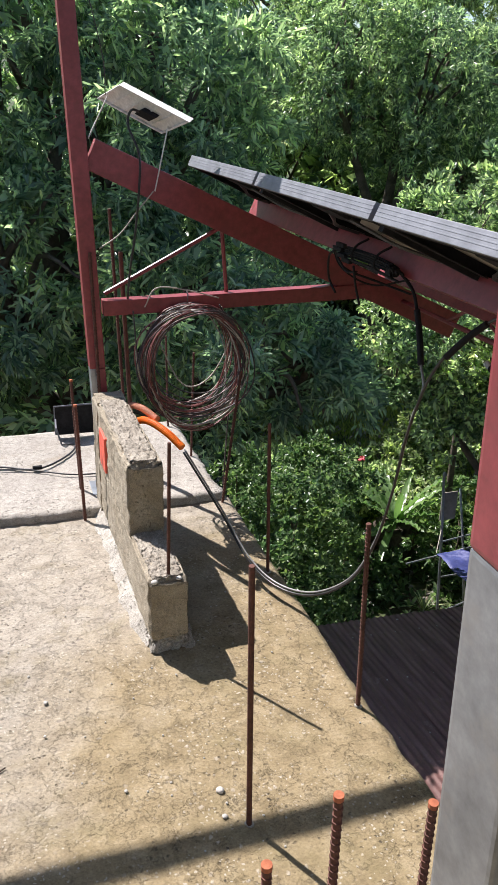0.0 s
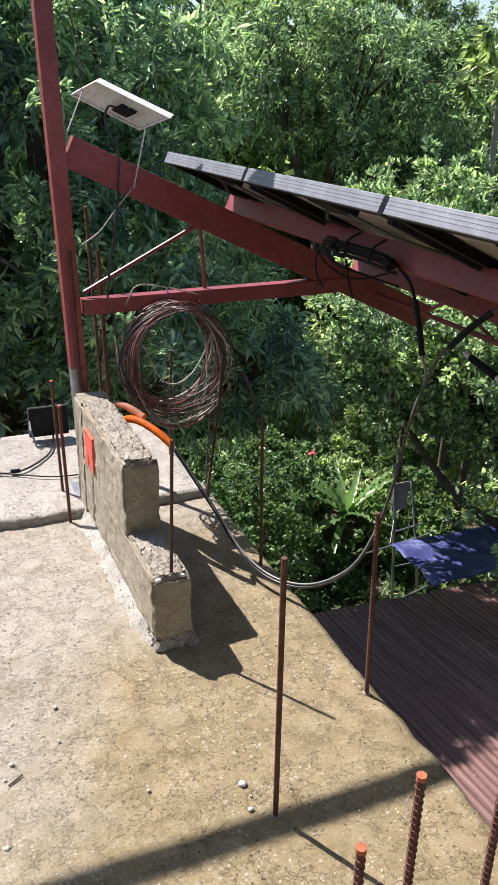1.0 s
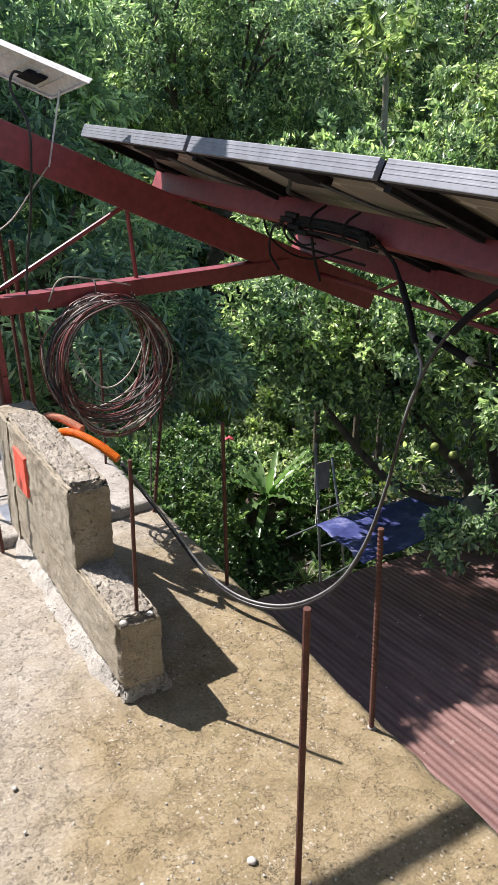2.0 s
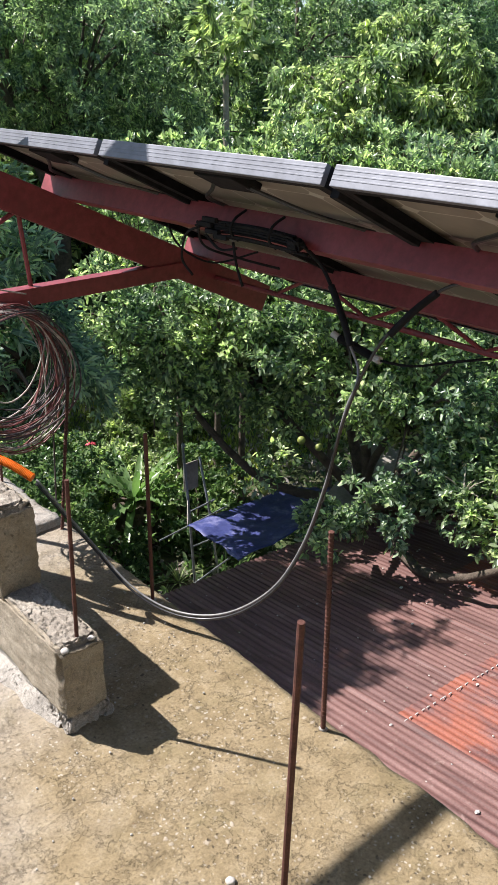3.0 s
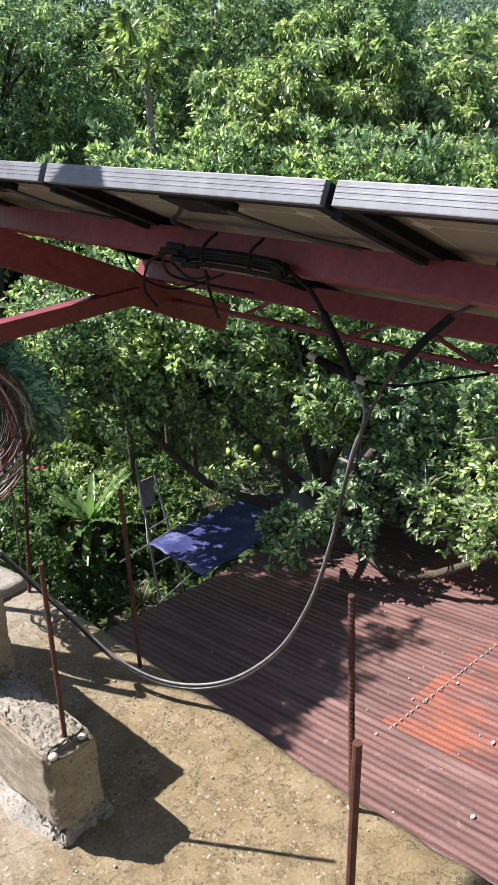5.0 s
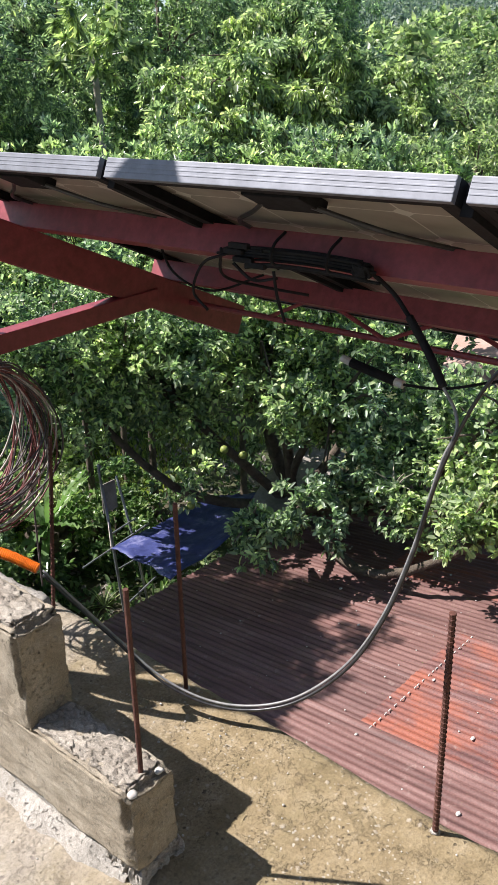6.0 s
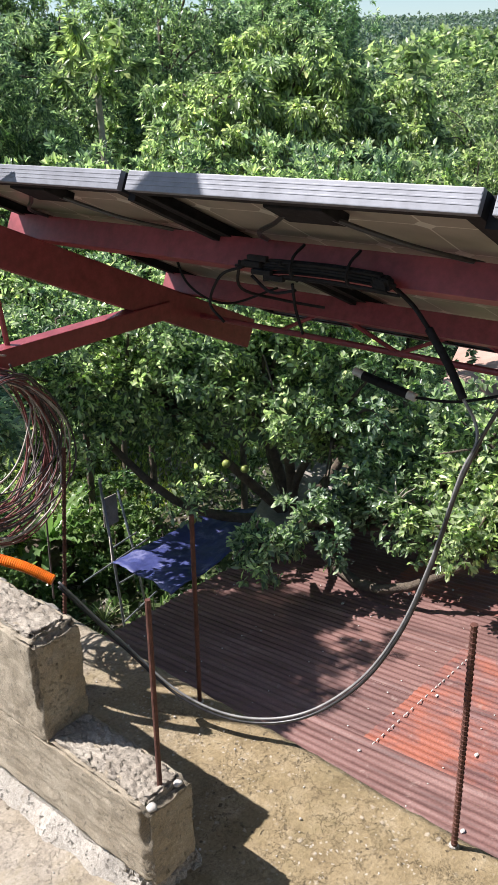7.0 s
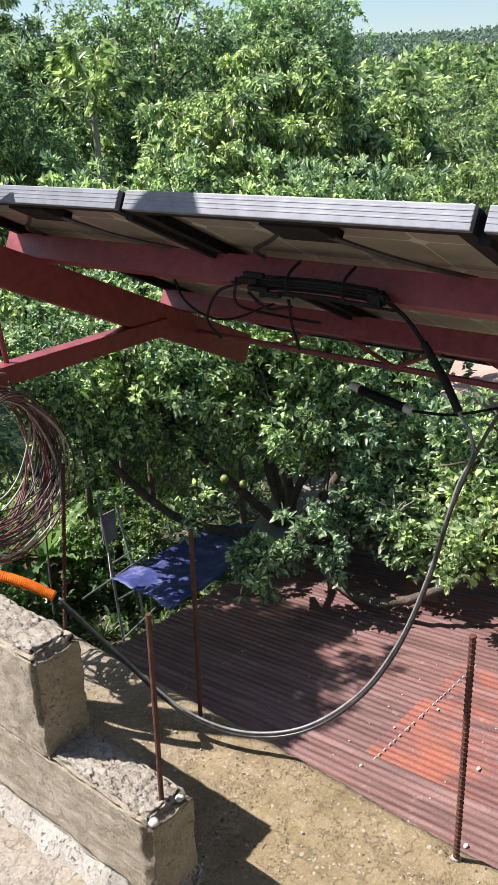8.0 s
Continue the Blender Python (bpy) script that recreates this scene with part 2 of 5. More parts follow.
RUST = surface("rusted_steel", (0.075, 0.032, 0.024), (0.15, 0.062, 0.045), 25, 0.75, metal=0.25, bump=0.5, bump_scale=200, distance=0.001)
RUST_TIP = surface("orange_rust", (0.35, 0.10, 0.045), (0.45, 0.15, 0.07), 60, 0.85, bump=0.3)
ALU = surface("anodised_aluminium", (0.165, 0.175, 0.200), (0.205, 0.215, 0.240), 3, 0.5, metal=0.2, bump=0.05, bump_scale=20, distance=0.001)
GLASS_FACE = surface("dark_panel_glass", (0.012, 0.016, 0.03), (0.02, 0.026, 0.045), 6, 0.12, bump=0.0)
# also on panel rails and flanges, where the black stands for shade
BLACK = surface("black_plastic_and_shade", (0.012, 0.012, 0.013), (0.020, 0.020, 0.022), 30, 0.8, spec=0.2, bump=0.1)
BACK = cell_back_material()
WHITE = surface("white_plastic", (0.62, 0.61, 0.58), (0.74, 0.73, 0.70), 12, 0.5, bump=0.08)
ORANGE = surface("orange_conduit_plastic", (0.92, 0.20, 0.012), (0.97, 0.25, 0.02), 20, 0.4, bump=0.05)
ORANGE_OLD = surface("dusty_orange_plastic", (0.55, 0.22, 0.12), (0.62, 0.28, 0.17), 30, 0.6, bump=0.1)
ORANGE_BOX = surface("faded_orange_plastic", (0.72, 0.085, 0.05), (0.78, 0.12, 0.07), 18, 0.5, bump=0.06)
CABLE = surface("black_cable_sheath", (0.02, 0.02, 0.021), (0.045, 0.045, 0.046), 40, 0.33, bump=0.05)
CABLE_GREY = surface("grey_cable_sheath", (0.20, 0.20, 0.20), (0.30, 0.30, 0.29), 40, 0.4, bump=0.05)
WIRE_RED = surface("dull_red_wire", (0.17, 0.05, 0.05), (0.26, 0.10, 0.09), 30, 0.45, bump=0.05)
WIRE_DARK = surface("dark_wire", (0.05, 0.04, 0.04), (0.10, 0.08, 0.08), 30, 0.45, bump=0.05)
WIRE_PALE = surface("pale_wire", (0.42, 0.38, 0.33), (0.52, 0.48, 0.42), 30, 0.5, bump=0.05)
STONE = surface("pale_pebble", (0.42, 0.40, 0.36), (0.60, 0.57, 0.52), 30, 0.8, bump=0.3)
BARK = surface("grey_brown_bark", (0.06, 0.045, 0.032), (0.14, 0.11, 0.08), 6, 0.9, bump=0.9, bump_scale=22, distance=0.03)
PALE_BARK = surface("pale_papaya_bark", (0.28, 0.25, 0.19), (0.38, 0.35, 0.28), 4, 0.85, bump=0.5, bump_scale=12, distance=0.02)
# the paler lavender spots are dappled sunlight put into the tarpaulin's colour
TARP = surface("blue_tarpaulin", (0.035, 0.045, 0.16), (0.06, 0.075, 0.23), 5, 0.5, bump=0.4, bump_scale=9, distance=0.03, spots=(0.16, 0.17, 0.33), spot_scale=3)
ROOF = roof_material("faded_red_sheet", 0.74, (0.090, 0.048, 0.043), (0.150, 0.079, 0.069), (0.215, 0.126, 0.111))
ROOF_RUSTY = roof_material("rusted_red_sheet", 0.44, (0.095, 0.050, 0.046), (0.155, 0.074, 0.066), (0.225, 0.128, 0.115))
OLD_SHEET = surface("weathered_grey_sheet", (0.22, 0.20, 0.17), (0.36, 0.33, 0.29), 3, 0.8, bump=0.4, bump_scale=20, distance=0.01)
HOUSE_PAINT = surface("pale_plaster", (0.26, 0.245, 0.22), (0.33, 0.31, 0.28), 2, 0.9, bump=0.4, bump_scale=30)
FAR_ROOF = surface("far_red_roof", (0.36, 0.09, 0.07), (0.45, 0.14, 0.10), 1, 0.7, bump=0.1)
PINK_ROOF = surface("dusty_pink_roof", (0.38, 0.24, 0.19), (0.48, 0.33, 0.27), 1.5, 0.7, bump=0.2)
GROUND = ground_material()
MANGO_LEAF = leaf_material("mango_leaf", (0.130, 0.200, 0.155), (0.68, 0.79, 0.60), 0.22, 0.57)
MANGO_LIGHT = leaf_material("young_mango_leaf", (0.073, 0.127, 0.083), (0.57, 0.68, 0.45), 0.26, 0.5)
CITRUS_LEAF = leaf_material("citrus_leaf", (0.076, 0.127, 0.081), (0.70, 0.81, 0.52), 0.24, 0.5)
SHRUB_LEAF = leaf_material("shrub_leaf", (0.094, 0.145, 0.083), (0.60, 0.68, 0.40), 0.27, 0.5)
BRIGHT_LEAF = leaf_material("bright_leaf", (0.118, 0.172, 0.086), (0.76, 0.83, 0.52), 0.27, 0.5)
HEDGE_LEAF = leaf_material("hedge_leaf", (0.06, 0.115, 0.055), (0.25, 0.34, 0.16), 0.3, 0.45)
FERN_LEAF = leaf_material("fern_frond", (0.15, 0.25, 0.10), (0.30, 0.42, 0.19), 0.24, 0.4)
# greyed blue-green: the haze of distance is mixed into this base colour
HAZY_HILL_LEAF = leaf_material("hazy_hill_leaf", (0.16, 0.22, 0.20), (0.26, 0.32, 0.28), 0.7, 0.35)
GRASS_LEAF = leaf_material("grass_blade", (0.20, 0.28, 0.06), (0.42, 0.45, 0.13), 0.6, 0.45)
FLOWER = surface("pink_flower", (0.65, 0.05, 0.09), (0.75, 0.10, 0.14), 20, 0.6, bump=0.1)
FRUIT = surface("yellow_green_fruit", (0.20, 0.25, 0.05), (0.28, 0.32, 0.08), 20, 0.5, bump=0.1)


# ---- mesh helpers ----
def thing(name, label, category, group="", kind="", at=(0, 0, 0)):
    ob = new(name)
    ob.location = at
    return tagged(ob, label, category, group, kind)


def link_mesh(name, bm, material, smooth=False):
    me = bpy.data.meshes.new(name)
    bm.normal_update()
    bm.to_mesh(me)
    bm.free()
    me.materials.append(material)
    if smooth:
        for p in me.polygons:
            p.use_smooth = True
    return me


def part(name, bm, material, parent, label="", smooth=False):
    ob = new(name, link_mesh(name, bm, material, smooth))
    ob.parent = parent
    if parent is not None:
        ob.matrix_parent_inverse = Matrix.Translation(-Vector(parent.location)) if parent.parent is None else Matrix.Identity(4)
    if label:
        ob["label"] = label
    return ob


def solid(name, bm, material, label, category="", group="", kind="", smooth=False):
    ob = new(name, link_mesh(name, bm, material, smooth))
    return tagged(ob, label, category, group, kind)


def add_box(bm, lo, hi, bevel=0.0, m=None, seg=2):
    r = bmesh.ops.create_cube(bm, size=1.0)
    vs = r["verts"]
    c = [(a + b) / 2 for a, b in zip(lo, hi)]
    s = [b - a for a, b in zip(lo, hi)]
    bmesh.ops.scale(bm, vec=s, verts=vs)
    bmesh.ops.translate(bm, vec=c, verts=vs)
    if bevel:
        es = list({e for v in vs for e in v.link_edges})
        out = bmesh.ops.bevel(bm, geom=es, offset=bevel, segments=seg, affect="EDGES", profile=0.7)
        vs = list({v for f in out["faces"] for v in f.verts} | {v for v in vs if v.is_valid})
    if m is not None:
        bmesh.ops.transform(bm, matrix=m, verts=[v for v in vs if v.is_valid])


def box(lo, hi, bevel=0.003, m=None, seg=2):
    bm = bmesh.new()
    add_box(bm, lo, hi, bevel, m, seg)
    return bm


def smooth_path(pts, n=10):
    """Catmull-Rom through pts."""
    P = [Vector(p) for p in pts]
    Q = [2 * P[0] - P[1], *P, 2 * P[-1] - P[-2]]
    out = []
    for i in range(len(P) - 1):
        a, b, c, d = Q[i:i + 4]
        for k in range(n):
            s = k / n
            out.append(0.5 * (2 * b + (c - a) * s + (2 * a - 5 * b + 4 * c - d) * s * s + (3 * b - a - 3 * c + d) * s ** 3))
    out.append(P[-1])
    return out


def add_tube(bm, pts, radius, sides=8, caps=True):
    """A round bar along pts; radius is a number or one per point."""
    pts = [Vector(p) for p in pts]
    rad = [radius] * len(pts) if isinstance(radius, (int, float)) else radius
    rings = []
    d0 = (pts[1] - pts[0]).normalized()
    up = Vector((0, 0, 1)) if abs(d0.z) < 0.9 else Vector((1, 0, 0))
    u = d0.cross(up).normalized()
    for i, p in enumerate(pts):
        d = (pts[min(i + 1, len(pts) - 1)] - pts[max(i - 1, 0)]).normalized()
        u = (u - d * u.dot(d)).normalized()
        w = d.cross(u)
        rings.append([bm.verts.new(p + rad[i] * (math.cos(a) * u + math.sin(a) * w)) for a in (2 * math.pi * k / sides for k in range(sides))])
    for r1, r2 in zip(rings, rings[1:]):
        for k in range(sides):
            bm.faces.new((r1[k], r1[(k + 1) % sides], r2[(k + 1) % sides], r2[k]))
    if caps:
        bm.faces.new(rings[0][::-1])
        bm.faces.new(rings[-1])


def tube(pts, radius, sides=8):
    bm = bmesh.new()
    add_tube(bm, pts, radius, sides)
    return bm


def bar_between(a, b, width, height, up=(0, 0, 1), bevel=0.004):
    """A rectangular tube from a to b; height is measured along up."""
    a, b, up = Vector(a), Vector(b), Vector(up)
    d = (b - a)
    L = d.length
    d.normalize()
    s = d.cross(up).normalized()
    n = s.cross(d)
    m = Matrix((( s.x, d.x, n.x, a.x), (s.y, d.y, n.y, a.y), (s.z, d.z, n.z, a.z), (0, 0, 0, 1)))
    return box((-width / 2, 0, -height / 2), (width / 2, L, height / 2), bevel, m)


def numpy_mesh(name, verts, faces, material, smooth=False):
    me = bpy.data.meshes.new(name)
    k = faces.shape[1]
    me.vertices.add(len(verts))
    me.vertices.foreach_set("co", np.ascontiguousarray(verts, dtype=np.float32).ravel())
    me.loops.add(faces.size)
    me.loops.foreach_set("vertex_index", np.ascontiguousarray(faces, dtype=np.int32).ravel())
    me.polygons.add(len(faces))
    me.polygons.foreach_set("loop_start", np.arange(0, faces.size, k, dtype=np.int32))
    me.polygons.foreach_set("loop_total", np.full(len(faces), k, dtype=np.int32))
    me.update(calc_edges=True)
    me.materials.append(material)
    if smooth:
        me.polygons.foreach_set("use_smooth", np.ones(len(faces), dtype=bool))
    return me


def unit(v):
    return v / np.maximum(np.linalg.norm(v, axis=-1, keepdims=True), 1e-9)


def leaves_mesh(name, tips, out, per, length, width, droop, material, rng, spread=1.0, rounded=False):
    """Rosettes of folded leaves at each twig tip."""
    n = len(tips) * per
    base = np.repeat(tips, per, axis=0)
    axis = np.repeat(out, per, axis=0)
    d = unit(axis * 0.7 + spread * unit(rng.normal(size=(n, 3))) + np.array([0, 0, -droop]))
    ln = length * rng.uniform(0.6, 1.2, (n, 1))
    wd = width * rng.uniform(0.75, 1.2, (n, 1))
    side = unit(np.cross(d, unit(rng.normal(size=(n, 3)) * 0.6 + np.array([0, 0, 1.0]))))
    nor = np.cross(side, d)
    base = base + rng.normal(size=(n, 3)) * length * 0.15
    fold = wd * 0.22
    tip = base + d * ln + np.array([0, 0, -1.0]) * ln * 0.18 * droop
    if rounded:
        v = np.stack([base, base + d * ln * 0.4 + side * wd * 0.5 + nor * fold, base + d * ln * 0.8 + side * wd * 0.36 + nor * fold,
                      tip, base + d * ln * 0.8 - side * wd * 0.36 + nor * fold, base + d * ln * 0.4 - side * wd * 0.5 + nor * fold], 1)
        f = np.array([[0, 1, 2, 3], [0, 3, 4, 5]])
        k = 6
    else:
        v = np.stack([base, base + d * ln * 0.45 + side * wd * 0.5 + nor * fold, tip, base + d * ln * 0.45 - side * wd * 0.5 + nor * fold], 1)
        f = np.array([[0, 1, 2], [0, 2, 3]])
        k = 4
    faces = (f[None] + (np.arange(n) * k)[:, None, None]).reshape(-1, f.shape[1])
    return numpy_mesh(name, v.reshape(-1, 3), faces, material)


def shell(lobes, n, rng, depth, rough):
    """Points through the outer shell of lumpy lobes, and the way that each faces."""
    L = np.array(lobes, dtype=float)
    area = (L[:, 3] * L[:, 4] + L[:, 3] * L[:, 5] + L[:, 4] * L[:, 5])
    which = rng.choice(len(L), n, p=area / area.sum())
    d = unit(rng.normal(size=(n, 3)))
    k = rng.normal(size=(len(L), 5, 3)) * 3.2
    ph = rng.uniform(0, 6.28, (len(L), 5))
    lump = np.sin(np.einsum("nij,nj->ni", k[which], d) + ph[which]).mean(1)
    r = 1 + rough * lump * 1.6 - np.abs(rng.normal(size=n)) * depth
    p = L[which, :3] + d * L[which, 3:] * r[:, None]
    keep = np.ones(n, bool)
    for i, l in enumerate(L):
        q = np.linalg.norm((p - l[:3]) / l[3:], axis=1)
        keep &= ~((q < 0.62) & (which != i))
    return p[keep], unit(d / L[which, 3:])[keep]


def crown_points(lobes, n, rng, depth=0.16, rough=0.22, bunch=14, size=0.35, dome=0.55):
    """Twig tips gathered in domed bunches that face the light, with dark gaps between the bunches."""
    c, d = shell(lobes, max(8, n // bunch), rng, depth, rough)
    big = size * rng.uniform(0.6, 1.35, (len(c), 1))
    c, d, big = np.repeat(c, bunch, axis=0), np.repeat(d, bunch, axis=0), np.repeat(big, bunch, axis=0)
    o = unit(unit(rng.normal(size=c.shape)) + dome * unit(0.6 * d + np.array([0, 0, 0.7])))
    p = c + o * np.array([1, 1, 0.72]) * big * rng.uniform(0.35, 1, (len(c), 1)) ** 0.5
    return p, unit(0.4 * d + 0.85 * o + np.array([0, 0, 0.2]))


def lumpy(lobes, k, f, seed):
    """Each lobe broken into k smaller heads over its upper and outer side, round a smaller heart."""
    rng = np.random.default_rng(seed)
    out = []
    for l in lobes:
        c, r = np.array(l[:3]), np.array(l[3:])
        out.append((*c, *(r * 0.68)))
        for i in range(k):
            z = 1 - 1.45 * (i + 0.5) / k
            a = 2.4 * i + rng.uniform(-0.4, 0.4)
            w = math.sqrt(max(0.0, 1 - z * z))
            d = np.array([w * math.cos(a), w * math.sin(a), z])
            out.append((*(c + d * r * (1.02 - f)), *(r * f * rng.uniform(0.75, 1.2))))
    return out


def tree(name, label, lobes, foot, n, per, length, width, droop, material, seed, trunk_r=0.18, rounded=False, bark=None, spread=1.0, depth=0.16, rough=0.22, bunch=14, size=0.35, core=0, heads=None):
    rng = np.random.default_rng(seed)
    ob = thing(name, label, "tree", at=foot)
    foot = Vector(foot)
    top = Vector(np.mean([l[:3] for l in lobes], axis=0))
    bm = bmesh.new()
    fork = foot.lerp(top, 0.55)
    stem = smooth_path([foot - Vector((0, 0, 0.3)), foot.lerp(fork, 0.5) + Vector((0.1, 0.06, 0)) * trunk_r * 3, fork], 6)
    add_tube(bm, stem, [trunk_r * (1.25 - 0.5 * i / len(stem)) for i in range(len(stem))], 9)
    for l in (lobes if heads is None else heads):
        c = Vector(l[:3])
        midp = fork.lerp(c, 0.5) + Vector(rng.normal(size=3) * 0.12 * (c - fork).length)
        limb = smooth_path([fork, midp, c, c + Vector((rng.normal() * 0.3, rng.normal() * 0.3, 0.6)) * l[5]], 5)
        add_tube(bm, limb, [trunk_r * 0.55 * (1.05 - i / len(limb)) for i in range(len(limb))], 6)
        for _ in range(6):
            e = c + Vector(unit(rng.normal(size=3)) * np.array(l[3:]) * 0.9)
            add_tube(bm, smooth_path([c.lerp(fork, 0.3), c.lerp(e, 0.5) + Vector((0, 0, 0.15 * l[5])), e], 4), [trunk_r * 0.2 * (1 - 0.09 * i) for i in range(9)], 5)
    part("trunk", bm, bark or BARK, ob, smooth=True)
    if core:
        q, e = shell([(*l[:3], *(0.66 * r for r in l[3:])) for l in lobes], core, rng, 0.15, 0.2)
        inner = new("inner_crown", leaves_mesh("inner_crown", q, e, 6, length * 1.5, width * 2.2, droop, material, rng, 1.0))
        inner.parent = ob
        inner.matrix_parent_inverse = Matrix.Translation(-foot)
    p, d = crown_points(lobes, n, rng, depth, rough, bunch, size)
    me = leaves_mesh("crown", p, d, per, length, width, droop, material, rng, spread, rounded)
    cr = new("crown", me)
    cr.parent = ob
    cr.matrix_parent_inverse = Matrix.Translation(-foot)
    return ob


# ---- ground ----
def ground_z(x, y):
    r = math.hypot(x, y)
    z = -6.3 + 0.084 * max(0.0, r - 22.0)
    if r > 620:
        z = -6.3 + 0.084 * 598 - 0.03 * (r - 620)
    z += min(1.0, r / 40) * 0.25 * noise.noise(Vector((x * 0.12, y * 0.12, 0)))
    z += 9.0 * min(1.0, max(0.0, (r - 150) / 400)) * noise.noise(Vector((x * 0.006, y * 0.006, 3.0)))
    return max(z, -60.0)


def build_ground():
    bm = bmesh.new()
    radii = [0.0] + [1.2 * 1.13 ** i for i in range(68)]
    seg = 120
    rings = []
    for r in radii[1:]:
        rings.append([bm.verts.new((r * math.cos(a), r * math.sin(a), ground_z(r * math.cos(a), r * math.sin(a)))) for a in (2 * math.pi * k / seg for k in range(seg))])
    c = bm.verts.new((0, 0, ground_z(0, 0)))
    for k in range(seg):
        bm.faces.new((c, rings[0][k], rings[0][(k + 1) % seg]))
    for r1, r2 in zip(rings, rings[1:]):
        for k in range(seg):
            bm.faces.new((r1[k], r2[k], r2[(k + 1) % seg], r1[(k + 1) % seg]))
    return solid("ground", bm, GROUND, "dark garden earth and grass rising to wooded hills", "ground", kind="structure", smooth=True)


build_ground()

# ---- the unfinished concrete storey ----
EDGE = 0.94        # slab's free edge
STEP = 2.60        # where the second pour begins
BACK_EDGE = 3.36


def slab_edge(y):
    return EDGE + 0.012 * noise.noise(Vector((y * 3.0, 0, 0))) + 0.008 * noise.noise(Vector((y * 14.0, 5, 0))) + 0.004 * noise.noise(Vector((y * 40.0, 9, 0)))


def build_slab():
    x0, x1, y0, y1, thick = -2.2, EDGE, -1.6, STEP + 0.03, 0.14
    xs = [x0 + (x1 - x0) * (i / 150) ** 0.8 for i in range(151)]
    ys = [y0 + (y1 - y0) * i / 200 for i in range(201)]
    V, F = [], []
    for y in ys:
        e = slab_edge(y) - EDGE
        for i, x in enumerate(xs):
            w = max(0.0, (x - 0.6) / 0.34)
            z = 0.0035 * noise.noise(Vector((x * 4, y * 4, 0))) + 0.0022 * noise.noise(Vector((x * 19, y * 19, 2))) + 0.0012 * noise.noise(Vector((x * 60, y * 60, 4)))
            if i == 150:
                z -= 0.006 + 0.004 * noise.noise(Vector((y * 25, 1, 1)))
            V.append((x + e * w, y, z))
    n = len(xs)
    for j in range(len(ys) - 1):
        for i in range(n - 1):
            a = j * n + i
            F.append((a, a + 1, a + n + 1, a + n))
    # free edge, going down
    top = [j * n + n - 1 for j in range(len(ys))]
    s = len(V)
    for j, y in enumerate(ys):
        vx = V[top[j]][0]
        V.append((vx + 0.004 * noise.noise(Vector((y * 30, 7, 0))), y, -0.05))
        V.append((vx - 0.004, y, -thick))
    for j in range(len(ys) - 1):
        F.append((top[j], s + 2 * j, s + 2 * j + 2, top[j + 1]))
        F.append((s + 2 * j, s + 2 * j + 1, s + 2 * j + 3, s + 2 * j + 2))
    b = len(V)
    V += [(x0, y0, -thick), (x0, y1, -thick)]
    F.append((b, b + 1, s + 2 * (len(ys) - 1) + 1, s + 1))
    me = numpy_mesh("roof_slab", np.array(V), np.array(F), SLAB, True)
    ob = new("roof_slab", me)
    return tagged(ob, "ochre-stained bare concrete roof slab with a broken free edge", "slab", kind="structure")


build_slab()


def build_topping():
    x0, x1, y0, y1 = -2.2, 0.915, STEP, BACK_EDGE
    xs = [x0 + (x1 - x0) * (i / 120) ** 0.6 for i in range(121)]
    ys = [y0 + (y1 - y0) * i / 50 for i in range(51)]
    V, F = [], []
    for j, y in enumerate(ys):
        for i, x in enumerate(xs):
            yy = y + (0.018 * noise.noise(Vector((x * 5, 3, 0))) + 0.012 * noise.noise(Vector((x * 24, 3, 0))) + 0.007 * noise.noise(Vector((x * 70, 3, 0)))) * (1 - j / 50)
            if j == 50:
                yy += 0.02 * noise.noise(Vector((x * 6, 8, 0)))
            xx = x + (0.014 * noise.noise(Vector((y * 7, 5, 0))) + 0.010 * noise.noise(Vector((y * 40, 5, 0))) if i == 120 else 0)
            z = 0.032 + 0.004 * noise.noise(Vector((x * 5, y * 5, 7))) + 0.0025 * noise.noise(Vector((x * 30, y * 30, 7)))
            z += 0.0015 * noise.noise(Vector((x * 90, y * 90, 7)))
            if j == 0 or i == 120:
                z -= 0.008 + 0.006 * noise.noise(Vector((x * 60, y * 60, 2)))
            V.append((xx, yy, z))
    n = len(xs)
    for j in range(50):
        for i in range(n - 1):
            a = j * n + i
            F.append((a, a + 1, a + n + 1, a + n))
    loop = [i for i in range(n)] + [j * n + n - 1 for j in range(1, 51)] + [50 * n + i for i in range(n - 2, -1, -1)] + [j * n for j in range(49, 0, -1)]
    s = len(V)
    for k in loop:
        x, y, z = V[k]
        V.append((x, y, -0.14))
    m = len(loop)
    for k in range(m):
        F.append((loop[k], s + k, s + (k + 1) % m, loop[(k + 1) % m]))
    ob = new("slab_second_pour", numpy_mesh("slab_second_pour", np.array(V), np.array(F), TOPPING, False))
    return tagged(ob, "paler second concrete pour, a thumb thicker than the slab", "slab", kind="structure")


build_topping()
solid("house_wall", box((-5.0, -4.0, -6.6), (0.88, 3.30, -0.142), 0.01), HOUSE_PAINT, "pale plastered wall of the storey below the slab", "wall", kind="structure")

# walls added out of view to block sky light and deepen the slab's shadows
solid("unseen_wall_west", box((-2.55, -1.9, -0.142), (-2.25, 1.6, 3.0), 0.01), HOUSE_PAINT, "plain unseen wall added to cut the sky light on the slab", "wall", kind="structure")
solid("unseen_wall_south", box((-2.24, -1.95, -0.142), (0.9, -1.65, 3.0), 0.01), HOUSE_PAINT, "plain unseen wall added to cut the sky light on the slab", "wall", kind="structure")


